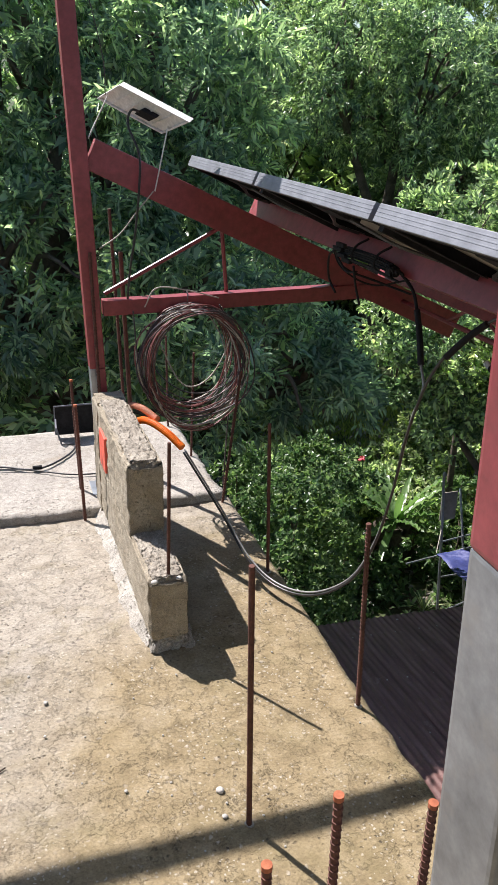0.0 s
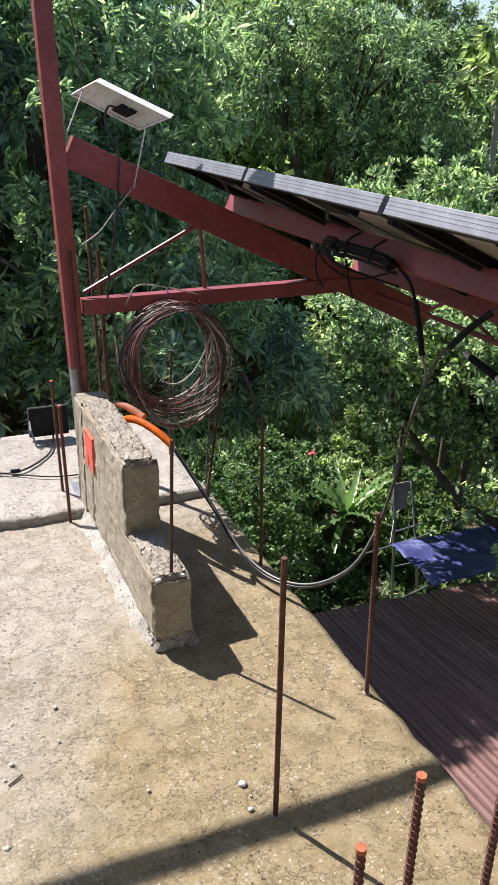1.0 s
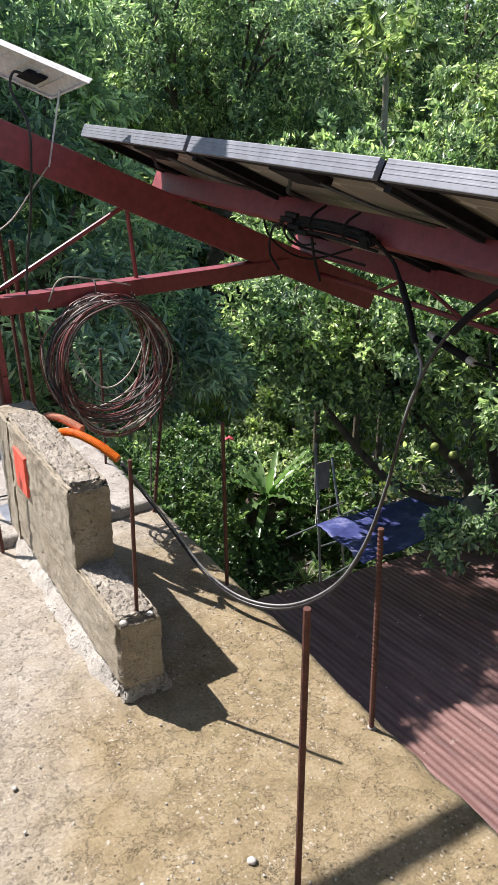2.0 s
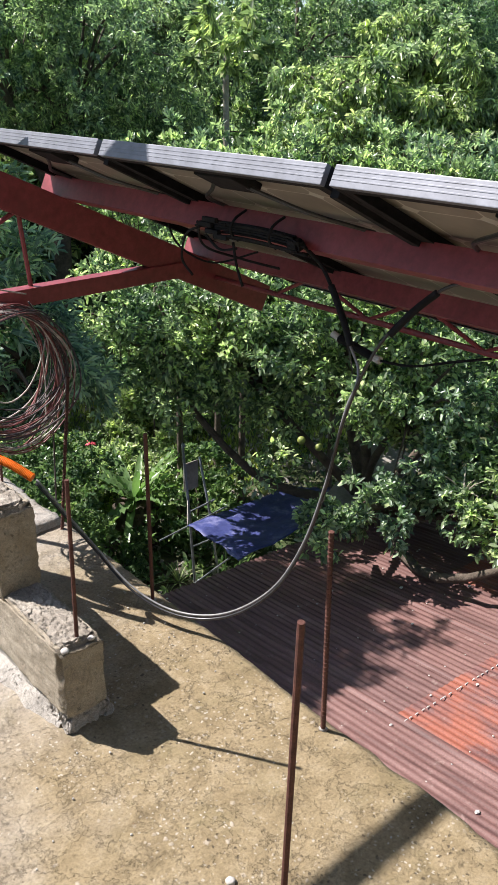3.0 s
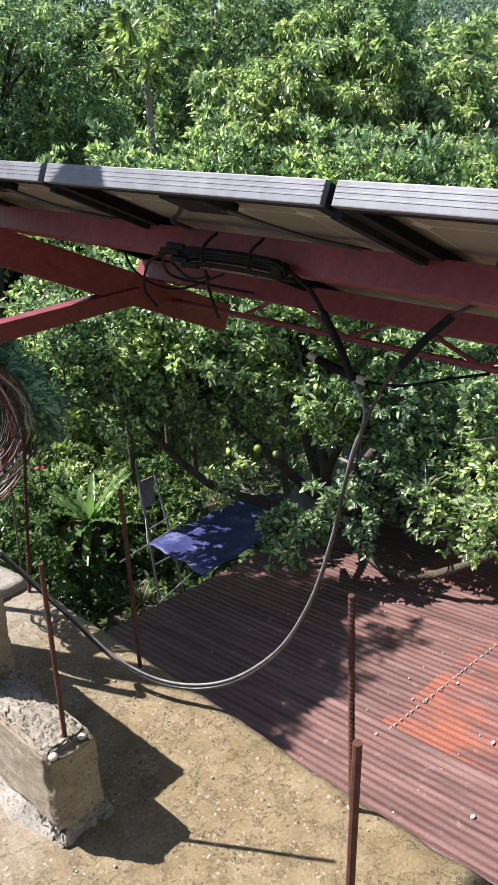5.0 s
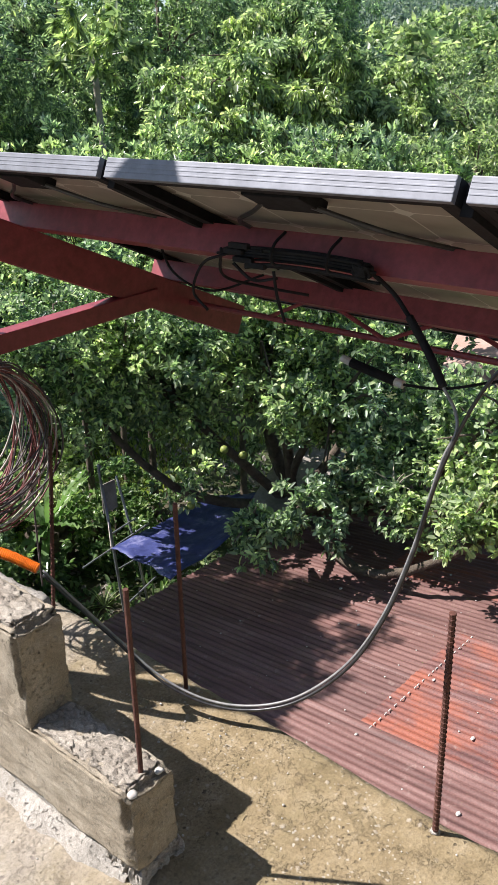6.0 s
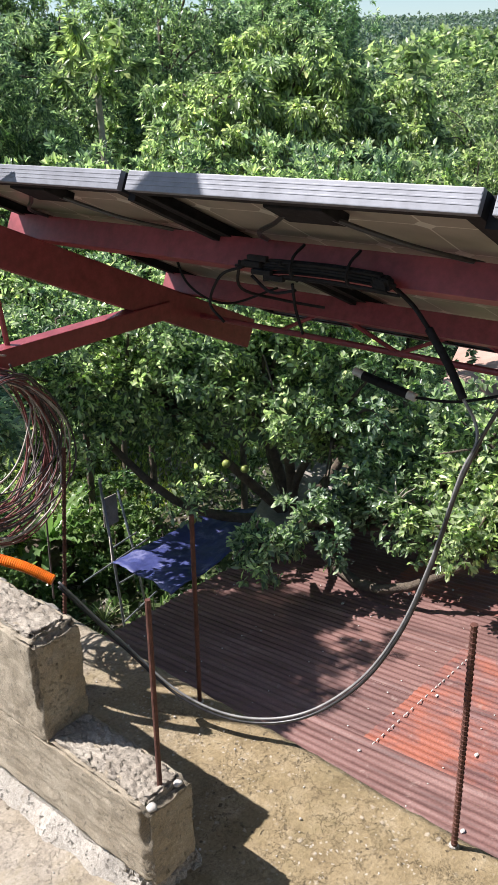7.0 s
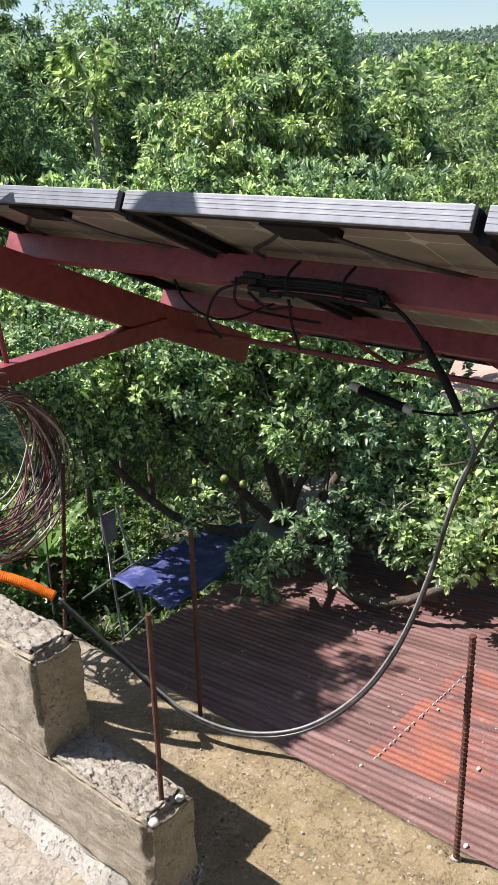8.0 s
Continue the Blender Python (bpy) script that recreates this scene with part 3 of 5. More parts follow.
def rough_box(lo, hi, cuts, amp, freq, seed, bevel=0.006, top_only=False, crown=0.0):
    """A cast lump: a bevelled box whose faces are broken up, the top one most."""
    bm = bmesh.new()
    add_box(bm, lo, hi, 0)
    bmesh.ops.subdivide_edges(bm, edges=bm.edges[:], cuts=cuts, use_grid_fill=True)
    c = [(a + b) / 2 for a, b in zip(lo, hi)]
    h = [(b - a) / 2 for a, b in zip(lo, hi)]
    for v in bm.verts:
        q = [(v.co[i] - c[i]) / h[i] for i in range(3)]
        # round the corners
        corner = sum(1 for t in q if abs(t) > 0.97)
        if corner >= 2:
            for i in range(3):
                if abs(q[i]) > 0.97:
                    v.co[i] -= math.copysign(bevel * (1 if corner == 2 else 1.5) * max(0.2, 1 + 1.6 * noise.noise(v.co * 16 + Vector((seed, 3, 1)))), q[i])
        p = v.co * freq + Vector((seed, seed * 2, 0))
        d = Vector((noise.noise(p), noise.noise(p + Vector((9, 0, 0))), noise.noise(p + Vector((0, 9, 0)))))
        p2 = v.co * freq * 3.1
        d += 0.5 * Vector((noise.noise(p2), noise.noise(p2 + Vector((9, 0, 0))), noise.noise(p2 + Vector((0, 9, 0)))))
        if crown and q[2] > 0.9:
            inner = max(0.0, 1 - max(abs(q[0]), abs(q[1])) ** 8)
            d.z += inner * crown / amp * (noise.noise(v.co * 60 + Vector((seed, 0, 5))) + 0.7 * noise.noise(v.co * 150 + Vector((seed, 0, 7))))
        if top_only:
            d *= 0.3 + 0.7 * max(0, q[2])
        v.co += d * amp
    return bm


def build_block_wall():
    wall = thing("block_wall", "broken stub of grey concrete block wall, stepped down at its end", "wall", at=(0.51, 2.2, 0))
    X0, X1 = 0.468, 0.570
    for i, (y0, y1, z0, z1) in enumerate(((1.765, 2.588, 0.042, 0.214), (2.036, 2.588, 0.204, 0.424))):
        part("concrete_block", rough_box((X0, y0, z0), (X1, y1, z1), 72, 0.0036, 34, i * 3.0, 0.007, crown=0.005), BLOCK, wall, "", True)
    part("bed_joint", rough_box((X0 + 0.006, 1.830, -0.02), (X1 - 0.004, 2.60, 0.046), 30, 0.006, 30, 2.0), MORTAR, wall, "crumbly grey mortar")
    part("step_mortar", rough_box((X0 + 0.011, 1.783, 0.186), (X1 - 0.010, 2.06, 0.219), 64, 0.0058, 78, 11.0, 0.010, True), CAP, wall, "rough pale mortar spread on the step", True)
    part("cap_mortar", rough_box((X0 + 0.011, 2.054, 0.396), (X1 - 0.010, 2.60, 0.430), 90, 0.0058, 74, 13.0, 0.010, True), CAP, wall, "rough clotted mortar on the top course", True)
    part("end_plaster", rough_box((X0 - 0.001, 2.580, 0.0), (X1 + 0.002, 2.69, 0.425), 24, 0.004, 26, 17.0), BLOCK, wall, "plastered pier round the column foot")
    # cement smeared along the foot
    bm = bmesh.new()
    for sgn, xf in ((-1, X0), (1, X1)):
        ys = [1.80 + 0.88 * k / 110 for k in range(111)]
        prev = None
        for y in ys:
            grow = min(1.0, (y - 1.79) / 0.12)
            w = (0.022 + 0.022 * noise.noise(Vector((y * 11, sgn, 0))) + (0.008 if sgn < 0 else 0.0)) * grow + 0.004
            h = (0.026 + 0.020 * noise.noise(Vector((y * 14, sgn, 4)))) * (0.35 + 0.65 * grow)
            ring = [bm.verts.new((xf - sgn * 0.006 if k == 0 else xf + sgn * w * k / 6, y, h * (1 - k / 6) ** 1.8 + 0.005 * noise.noise(Vector((k * 0.8, y * 70, sgn))) - (0.006 if k == 6 else 0))) for k in range(7)]
            if prev:
                for k in range(6):
                    f = (prev[k], prev[k + 1], ring[k + 1], ring[k])
                    bm.faces.new(f if sgn > 0 else f[::-1])
            prev = ring
    part("foot_fillet", bm, MORTAR, wall, "smeared cement along the foot", True)
    part("foot_crumbs", rough_box((0.474, 1.772, -0.01), (0.582, 1.86, 0.046), 26, 0.013, 44, 23.0, 0.008), MORTAR, wall)
    return wall


build_block_wall()


def pebble_mesh(seed, r):
    bm = bmesh.new()
    bmesh.ops.create_icosphere(bm, subdivisions=2, radius=r)
    for v in bm.verts:
        v.co *= 1 + 0.35 * noise.noise(v.co / r * 1.3 + Vector((seed * 7.0, 0, 0)))
        v.co.z *= 0.62
    return link_mesh("pebble", bm, STONE, True)


def place_pebbles():
    for x, y, z, r, label in ((0.482, 1.772, 0.217, 0.009, "smooth white pebble stuck in the mortar"), (0.547, 1.776, 0.217, 0.008, "smooth white pebble stuck in the mortar"),
                              (0.509, 1.263, 0.004, 0.009, "pale grey pebble lying on the slab"), (0.183, 1.650, 0.003, 0.0060, "pale grey pebble lying on the slab"),
                              (0.061, 1.500, 0.003, 0.0060, "pale grey pebble lying on the slab"),
                              (0.042, 1.457, 0.003, 0.0040, "pale grey pebble lying on the slab"),
                              (0.022, 1.279, 0.003, 0.0060, "pale grey pebble lying on the slab"),
                              (0.318, 1.319, 0.003, 0.0045, "pale grey pebble lying on the slab"),
                              (0.499, 1.194, 0.003, 0.0060, "pale grey pebble lying on the slab"),
                              (0.152, 1.762, 0.003, 0.0035, "pale grey pebble lying on the slab"),
                              (0.171, 1.534, 0.003, 0.0035, "pale grey pebble lying on the slab"),
                              (0.511, 1.665, 0.003, 0.0030, "pale grey pebble lying on the slab")):
        ob = new("pebble", pebble_mesh(x * 10 + y, r))
        ob.location = (x, y, z)
        tagged(ob, label, "pebble", "pebbles on the slab")
    solid("twig", tube(smooth_path([(0.047, 1.439, 0.004), (0.063, 1.449, 0.004), (0.079, 1.46, 0.004)], 5), 0.0018, 6), BARK, "short dry brown twig lying on the slab", "twig")
    # crumbs too small and many to tell apart
    rng = random.Random(5)
    bm = bmesh.new()
    for _ in range(200):
        x, y = rng.uniform(-0.3, 0.9), rng.uniform(0.9, 2.5)
        if 0.45 < x < 0.58 and y > 1.75:
            continue
        r = rng.uniform(0.001, 0.0032)
        res = bmesh.ops.create_icosphere(bm, subdivisions=1, radius=r)
        bmesh.ops.translate(bm, verts=res["verts"], vec=(x, y, r * 0.4))
    solid("gravel_crumbs", bm, STONE, "scattered pale gravel crumbs on the slab", "gravel", kind="stuff")


place_pebbles()


# ---- steel bars standing in the slab ----
def rebar_mesh(length, r, pitch=0.011):
    bm = bmesh.new()
    n = max(4, int(length / pitch))
    pts, rad = [], []
    for i in range(n):
        z = length * i / n
        pts += [(0, 0, z), (0, 0, z + pitch * 0.62), (0, 0, z + pitch * 0.66), (0, 0, z + pitch * 0.96)]
        rad += [r * 0.9, r * 0.9, r * 1.1, r * 1.1]
    pts.append((0, 0, length))
    rad.append(r * 0.95)
    add_tube(bm, pts, rad, 8)
    return bm


def rebar(base, top, r=0.0065, label="rusty ribbed steel bar standing up from the slab", tip=None, plain=False):
    base, top = Vector(base), Vector(top)
    L = (top - base).length
    bm = tube([(0, 0, 0), (0, 0, L * 0.5), (0, 0, L)], r, 10) if plain else rebar_mesh(L, r)
    q = (top - base).to_track_quat("Z", "Y").to_matrix().to_4x4()
    ob = new("steel_bar", link_mesh("steel_bar", bm, RUST))
    ob.matrix_world = Matrix.Translation(base) @ q
    tagged(ob, label, "rebar", "starter bars in the slab")
    if tip:
        t = new("cut_end", link_mesh("cut_end", tube([(0, 0, L - 0.001), (0, 0, L + 0.006)], r * 1.12, 10), tip))
        t.parent = ob
        t["label"] = "orange rusted cut end"
    return ob


rebar((0.541, 1.162, -0.02), (0.518, 1.126, 0.631), 0.0058, "dark smooth steel bar standing up from the slab", None, True)
rebar((0.908, 1.424, -0.02), (0.890, 1.418, 0.509), 0.0060)
rebar((0.524, 1.797, 0.19), (0.531, 1.796, 0.589), 0.0046, "thin brown steel bar standing in the broken wall step", None, True)
rebar((0.905, 2.075, -0.02), (0.881, 2.043, 0.512), 0.0052, "brown steel bar standing at the slab's edge", None, True)
rebar((0.905, 2.58, -0.02), (0.965, 2.57, 0.50), 0.0055, "ribbed steel bar leaning out over the slab's edge")
rebar((0.462, 0.625, -0.02), (0.442, 0.599, 0.650), 0.0056, "ribbed steel bar with an orange rusted end, cut short", RUST_TIP)
rebar((0.366, 0.587, -0.02), (0.346, 0.563, 0.618), 0.0056, "ribbed steel bar with an orange rusted end, cut short", RUST_TIP)
rebar((0.585, 0.625, -0.02), (0.567, 0.600, 0.600), 0.0056, "ribbed steel bar with an orange rusted end, cut short", RUST_TIP)
rebar((0.420, 2.76, 0.02), (0.406, 2.755, 0.450), 0.0055, "ribbed steel bar standing in the pale pour", RUST_TIP)
rebar((0.408, 2.575, 0.0), (0.395, 2.566, 0.425), 0.0058, "ribbed steel bar at the step of the pale pour", RUST_TIP)
rebar((0.504, 2.698, 0.03), (0.484, 2.696, 0.898), 0.0060, "ribbed steel bar rising in front of the red column")
rebar((0.628, 2.93, 0.02), (0.585, 2.90, 1.01), 0.0060, "tall ribbed steel bar beside the red column")
rebar((0.640, 2.88, 0.02), (0.612, 2.86, 0.87), 0.0080, "tall dark steel pipe beside the red column", None, True)
rebar((0.885, 2.95, 0.02), (0.895, 2.943, 0.466), 0.0048, "thin steel bar at the edge of the pale pour")
rebar((0.872, 3.30, 0.02), (0.868, 3.30, 0.44), 0.0048, "thin steel bar at the edge of the pale pour")

# mortar collars where bars leave the slab
bm = bmesh.new()
for x, y in ((0.541, 1.162), (0.908, 1.424), (0.905, 2.075)):
    res = bmesh.ops.create_icosphere(bm, subdivisions=2, radius=0.010)
    for v in res["verts"]:
        v.co *= 1 + 0.4 * noise.noise(v.co * 90)
        v.co.z *= 0.5
    bmesh.ops.translate(bm, verts=res["verts"], vec=(x, y, 0.002))
solid("mortar_crumbs", bm, MORTAR, "crumbs of mortar round the bar feet", "mortar", kind="stuff")

# ---- red steel frame that carries the solar panels ----
LEAN_X, LEAN_Y = -0.040, -0.02


def up_at(x, y, z):
    return (x + LEAN_X * z, y + LEAN_Y * z, z)


def column(x, y, top, paint_from, size, label):
    ob = thing("steel_column", label, "column", "columns of the panel frame", at=(x, y, 0))
    a, b, c = Vector(up_at(x, y, 0.0)), Vector(up_at(x, y, paint_from)), Vector(up_at(x, y, top))
    if y > 2.6:
        o = Vector((size * 0.28, 0, 0))
        part("bare_foot", bar_between(a - o * 0.75, b - o * 0.75, size * 0.58, size, (0, 1, 0), 0.004), GALV, ob, "unpainted grey lower length")
        part("painted_strip", bar_between(a + o, b + o, size * 0.44, size * 1.02, (0, 1, 0), 0.003), RED_PAINT, ob, "red painted strip down one side")
    else:
        part("bare_foot", bar_between(a, b, size, size, (0, 1, 0), 0.005), GALV, ob, "unpainted grey lower length")
    part("painted_shaft", bar_between(b, c, size + 0.001, size + 0.001, (0, 1, 0), 0.005), RED_PAINT, ob, "red oxide painted upper length")
    part("base_plate", box((x - 0.06, y - 0.06, 0.0), (x + 0.06, y + 0.06, 0.036 if y > 2.6 else 0.008), 0.002), GALV, ob)
    return ob


column(0.516, 2.755, 2.20, 0.50, 0.052, "red-painted square steel column with a bare grey foot")
column(0.560, 0.455, 2.30, 1.03, 0.085, "red-painted square steel column, grey below head height")
solid("top_beam", bar_between((-2.4, 2.70, 2.165), (0.50, 2.70, 2.165), 0.045, 0.045), RED_PAINT, "red steel beam along the column heads", "beam")

RAF = lambda x: 1.200 - 0.455 * (x - 0.5)


def truss(y):
    ob = thing("roof_truss", "red-painted steel half truss carrying the solar panels", "truss", at=(0.53, y, 0.7))
    part("rafter", bar_between((0.505, y, RAF(0.505)), (1.90, y, RAF(1.90)), 0.045, 0.098), RED_PAINT, ob)
    part("bottom_chord", bar_between((0.525, y - 0.005, 0.705), (1.52, y - 0.005, 0.722), 0.05, 0.052), RED_PAINT, ob)
    part("web_post", tube([(0.965, y, 0.73), (0.945, y, RAF(0.945) - 0.04)], 0.007, 8), RED_PAINT, ob)
    part("web_diagonal", tube([(0.535, y, 0.75), (0.935, y, RAF(0.935) - 0.045)], 0.0075, 8), RED_PAINT, ob)
    return ob


truss(2.755)


def purlin(x, y0, y1, z0, h, label):
    ob = thing("purlin", label, "purlin", "purlins under the panels", at=(x, y1, z0))
    # lipped channel, standing square to the slope
    n = Vector((0.414, 0, 0.91))
    a, b = Vector((x, y0, z0)), Vector((x, y1, z0))
    part("web", bar_between(a, b, 0.004, h, n, 0.001), RED_PAINT, ob)
    t = n.cross(Vector((0, 1, 0))).normalized()
    for k in (1, -1):
        o = n * (h / 2 - 0.002) * k
        part("flange", bar_between(a + o - t * 0.022, b + o - t * 0.022, 0.046, 0.004, n, 0.001), RED_PAINT, ob)
        e = o - t * 0.044 - n * 0.008 * k
        part("lip", bar_between(a + e, b + e, 0.003, 0.018, n, 0.001), RED_PAINT, ob)
    return ob


purlin(1.090, -0.7, 2.865, 1.017, 0.060, "long red channel purlin, dented along its face")
purlin(1.610, -0.7, 2.84, 0.782, 0.058, "long red channel purlin at the lower row")

brace = thing("purlin_brace", "thin red rod truss under the lower purlin", "brace", at=(1.66, 1.2, 0.68))
part("chord_rod", tube([(1.66, 2.75, 0.675), (1.66, -0.7, 0.665)], 0.009, 8), RED_PAINT, brace)
for i in range(7):
    ya, yb = 2.42 - i * 0.40, 2.42 - i * 0.40 - 0.2
    part("web_rod", tube([(1.66, ya, 0.675), (1.63, yb, 0.77)], 0.006, 6), RED_PAINT, brace)
    part("web_rod", tube([(1.63, yb, 0.77), (1.66, yb - 0.2, 0.672)], 0.006, 6), RED_PAINT, brace)


# ---- solar panels ----
def solar_panel():
    W, L, T = 0.682, 1.42, 0.036
    ob = thing("solar_panel", "framed solar panel with silver aluminium edges, lying on red purlins", "solar panel", "row of solar panels")
    fw = 0.028

    def rail(lo, hi):
        return box(lo, hi, 0.0015)
    # x runs down the slope, y along the row, z out of the face
    # side rails coloured black, so the gaps between panels read as shaded
    for name, lo, hi in (("high_rail", (0, 0, 0), (0.012, W, T)), ("low_rail", (L - 0.012, 0, 0), (L, W, T)), ("side_rail", (0.0122, 0, 0.0), (L - 0.0122, 0.012, T)), ("side_rail", (0.0122, W - 0.012, 0.0), (L - 0.0122, W, T))):
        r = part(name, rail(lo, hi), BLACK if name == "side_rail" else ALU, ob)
        if name == "high_rail":
            for k in (0.30, 0.52, 0.74):
                part("rib", box((-0.0007, 0.001, T * k), (0.0002, W - 0.001, T * k + 0.0025), 0.0003), ALU, r)
    # inner flanges black as well: their shade is put into the colour
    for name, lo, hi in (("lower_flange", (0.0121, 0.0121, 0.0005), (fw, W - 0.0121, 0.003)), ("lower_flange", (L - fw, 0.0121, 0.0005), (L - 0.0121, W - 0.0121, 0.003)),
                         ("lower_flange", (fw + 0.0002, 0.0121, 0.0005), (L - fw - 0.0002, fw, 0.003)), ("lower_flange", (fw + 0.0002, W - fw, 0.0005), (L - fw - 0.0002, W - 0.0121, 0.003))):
        part(name, box(lo, hi, 0.0006), BLACK, ob, "inner flange, black colour standing for its shade")
    part("glass", box((0.0125, 0.0125, T - 0.008), (L - 0.0125, W - 0.0125, T - 0.002), 0.0), GLASS_FACE, ob)
    part("back_sheet", box((0.0125, 0.0125, T - 0.012), (L - 0.0125, W - 0.0125, T - 0.0085), 0.0), BACK, ob, "pale brown back sheet with dark cells showing through")
    j = part("junction_box", box((0.05, W / 2 - 0.06, T - 0.034), (0.13, W / 2 + 0.06, T - 0.0122), 0.004), BLACK, ob, "black junction box")
    for k in (-1, 1):
        pts = smooth_path([(0.10, W / 2 + 0.05 * k, T - 0.03), (0.14, W / 2 + 0.10 * k, T - 0.036), (0.19, W / 2 + 0.17 * k, T - 0.042), (0.30, W / 2 + 0.23 * k, T - 0.03)], 6)
        part("lead", tube(pts, 0.0046, 6), CABLE, j, "thin black lead")
    return ob


SLOPE = math.degrees(math.atan(0.455))
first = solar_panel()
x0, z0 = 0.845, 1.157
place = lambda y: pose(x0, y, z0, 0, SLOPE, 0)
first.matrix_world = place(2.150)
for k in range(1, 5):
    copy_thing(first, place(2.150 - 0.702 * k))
# black strips added to keep the gaps between panels dark
for k in range(0, 4):
    y = 2.150 - 0.702 * k
    bm = box((0.030, y - 0.0192, -0.010), (1.30, y - 0.0008, 0.036), 0.001, pose(x0, 0, z0, 0, SLOPE, 0))
    solid("gap_dark_strip", bm, BLACK, "black strip added to darken the gap between two panels", "joint strip", "joint strips between panels")


# ---- small solar lamp panel on the rafter ----
def lamp_panel():
    A, U, W = Vector((0.573, 2.966, 1.361)), Vector((0.166, -0.236, -0.100)), Vector((0.047, -0.172, 0.041))
    ob = thing("lamp_panel", "small white-framed solar panel tied over the rafter on two straps", "solar panel", at=A)
    u, w = U.normalized(), W.normalized()
    n = u.cross(w).normalized()
    if n.z < 0:
        n = -n
    m = Matrix(((u.x, w.x, n.x, A.x), (u.y, w.y, n.y, A.y), (u.z, w.z, n.z, A.z), (0, 0, 0, 1)))
    a, b = U.length, W.length
    part("tray", box((0, 0, 0.002), (a, b, 0.014), 0.003, m), WHITE, ob, "white back")
    for lo, hi in (((0, 0, -0.006), (a, 0.009, 0.0018)), ((0, b - 0.009, -0.006), (a, b, 0.0018)), ((0, 0.0092, -0.006), (0.009, b - 0.0092, 0.0018)), ((a - 0.009, 0.0092, -0.006), (a, b - 0.0092, 0.0018))):
        part("rim", box(lo, hi, 0.001, m), WHITE, ob)
    for k in range(1, 5):
        part("stiffener", box((a * k / 5 - 0.004, 0.011, -0.002), (a * k / 5 + 0.004, b - 0.011, 0.0018), 0.001, m), WHITE, ob)
    part("glass", box((0.006, 0.006, 0.0142), (a - 0.006, b - 0.006, 0.017), 0.001, m), GLASS_FACE, ob)
    part("terminal_box", box((a * 0.5, b * 0.3, -0.014), (a * 0.72, b * 0.6, 0.0018), 0.004, m), BLACK, ob, "black terminal box")
    part("strap", bar_between(m @ Vector((0.012, b * 0.35, 0)), Vector((0.501, 2.725, 1.245)), 0.010, 0.002, (1, 0, 0), 0.0005), WHITE, ob, "white metal strap")
    part("strap", bar_between(m @ Vector((a - 0.02, b * 0.35, 0)), Vector((0.708, 2.725, 1.084)), 0.010, 0.002, (1, 0, 0), 0.0005), WHITE, ob, "white metal strap")
    p = m @ Vector((a * 0.52, b * 0.45, -0.01))
    part("lead", tube(smooth_path([p, p + Vector((-0.03, -0.01, 0.004)), p + Vector((-0.042, -0.015, -0.04)), (0.655, 2.705, 1.20), (0.653, 2.705, 1.10), (0.637, 2.72, 0.94), (0.622, 2.73, 0.846), (0.61, 2.74, 0.73)], 8), 0.004, 7), CABLE, ob, "black lead hanging down")
    return ob


lamp_panel()


# ---- cables ----
def cable(name, pts, r, mat, label, category="cable", n=10, sides=8):
    return solid(name, tube(smooth_path(pts, n), r, sides), mat, label, category, smooth=True)


hang = [(0.679, 2.248, 0.362), (0.778, 2.168, 0.18), (0.827, 2.053, 0.075), (0.874, 1.925, 0.046), (0.935, 1.802, 0.078), (0.997, 1.704, 0.17), (1.02, 1.628, 0.314), (1.027, 1.571, 0.49), (1.029, 1.527, 0.678)]
cable("hanging_cable", hang + [(1.045, 1.464, 0.845), (1.098, 1.379, 0.956), (1.12, 1.30, 0.99)], 0.0034, CABLE, "black twin cable slung from the panel frame to the orange conduit", n=14)
cable("hanging_cable", [(x + 0.004, y + 0.004, z + 0.007) for x, y, z in hang] + [(1.036, 1.508, 0.752), (1.049, 1.518, 0.785), (1.053, 1.545, 0.822)], 0.0030, CABLE_GREY, "grey twin cable slung from the panel frame to the orange conduit", n=14)


def ribbed_conduit(pts, r, mat, label):
    path = smooth_path(pts, 54)
    ob = solid("flexible_conduit", tube(path, [r * (1.05 if i % 3 else 0.90) for i in range(len(path))], 14), mat, label, "conduit", "orange conduits")
    return ob


ribbed_conduit([(0.572, 2.52, 0.34), (0.584, 2.46, 0.395), (0.608, 2.40, 0.412), (0.645, 2.325, 0.400), (0.680, 2.265, 0.370)], 0.0115, ORANGE, "bright orange ribbed conduit lying over the wall top")
ribbed_conduit([(0.572, 2.62, 0.36), (0.580, 2.56, 0.412), (0.600, 2.48, 0.430), (0.632, 2.40, 0.418)], 0.0110, ORANGE_OLD, "dusty orange ribbed conduit lying over the wall top")


def utility_box():
    ob = thing("utility_box", "orange plastic outlet box set in the block wall's face", "outlet box", at=(0.462, 2.46, 0.25))
    part("shell", box((0.460, 2.405, 0.245), (0.475, 2.51, 0.365), 0.004), ORANGE_BOX, ob)
    return ob


utility_box()


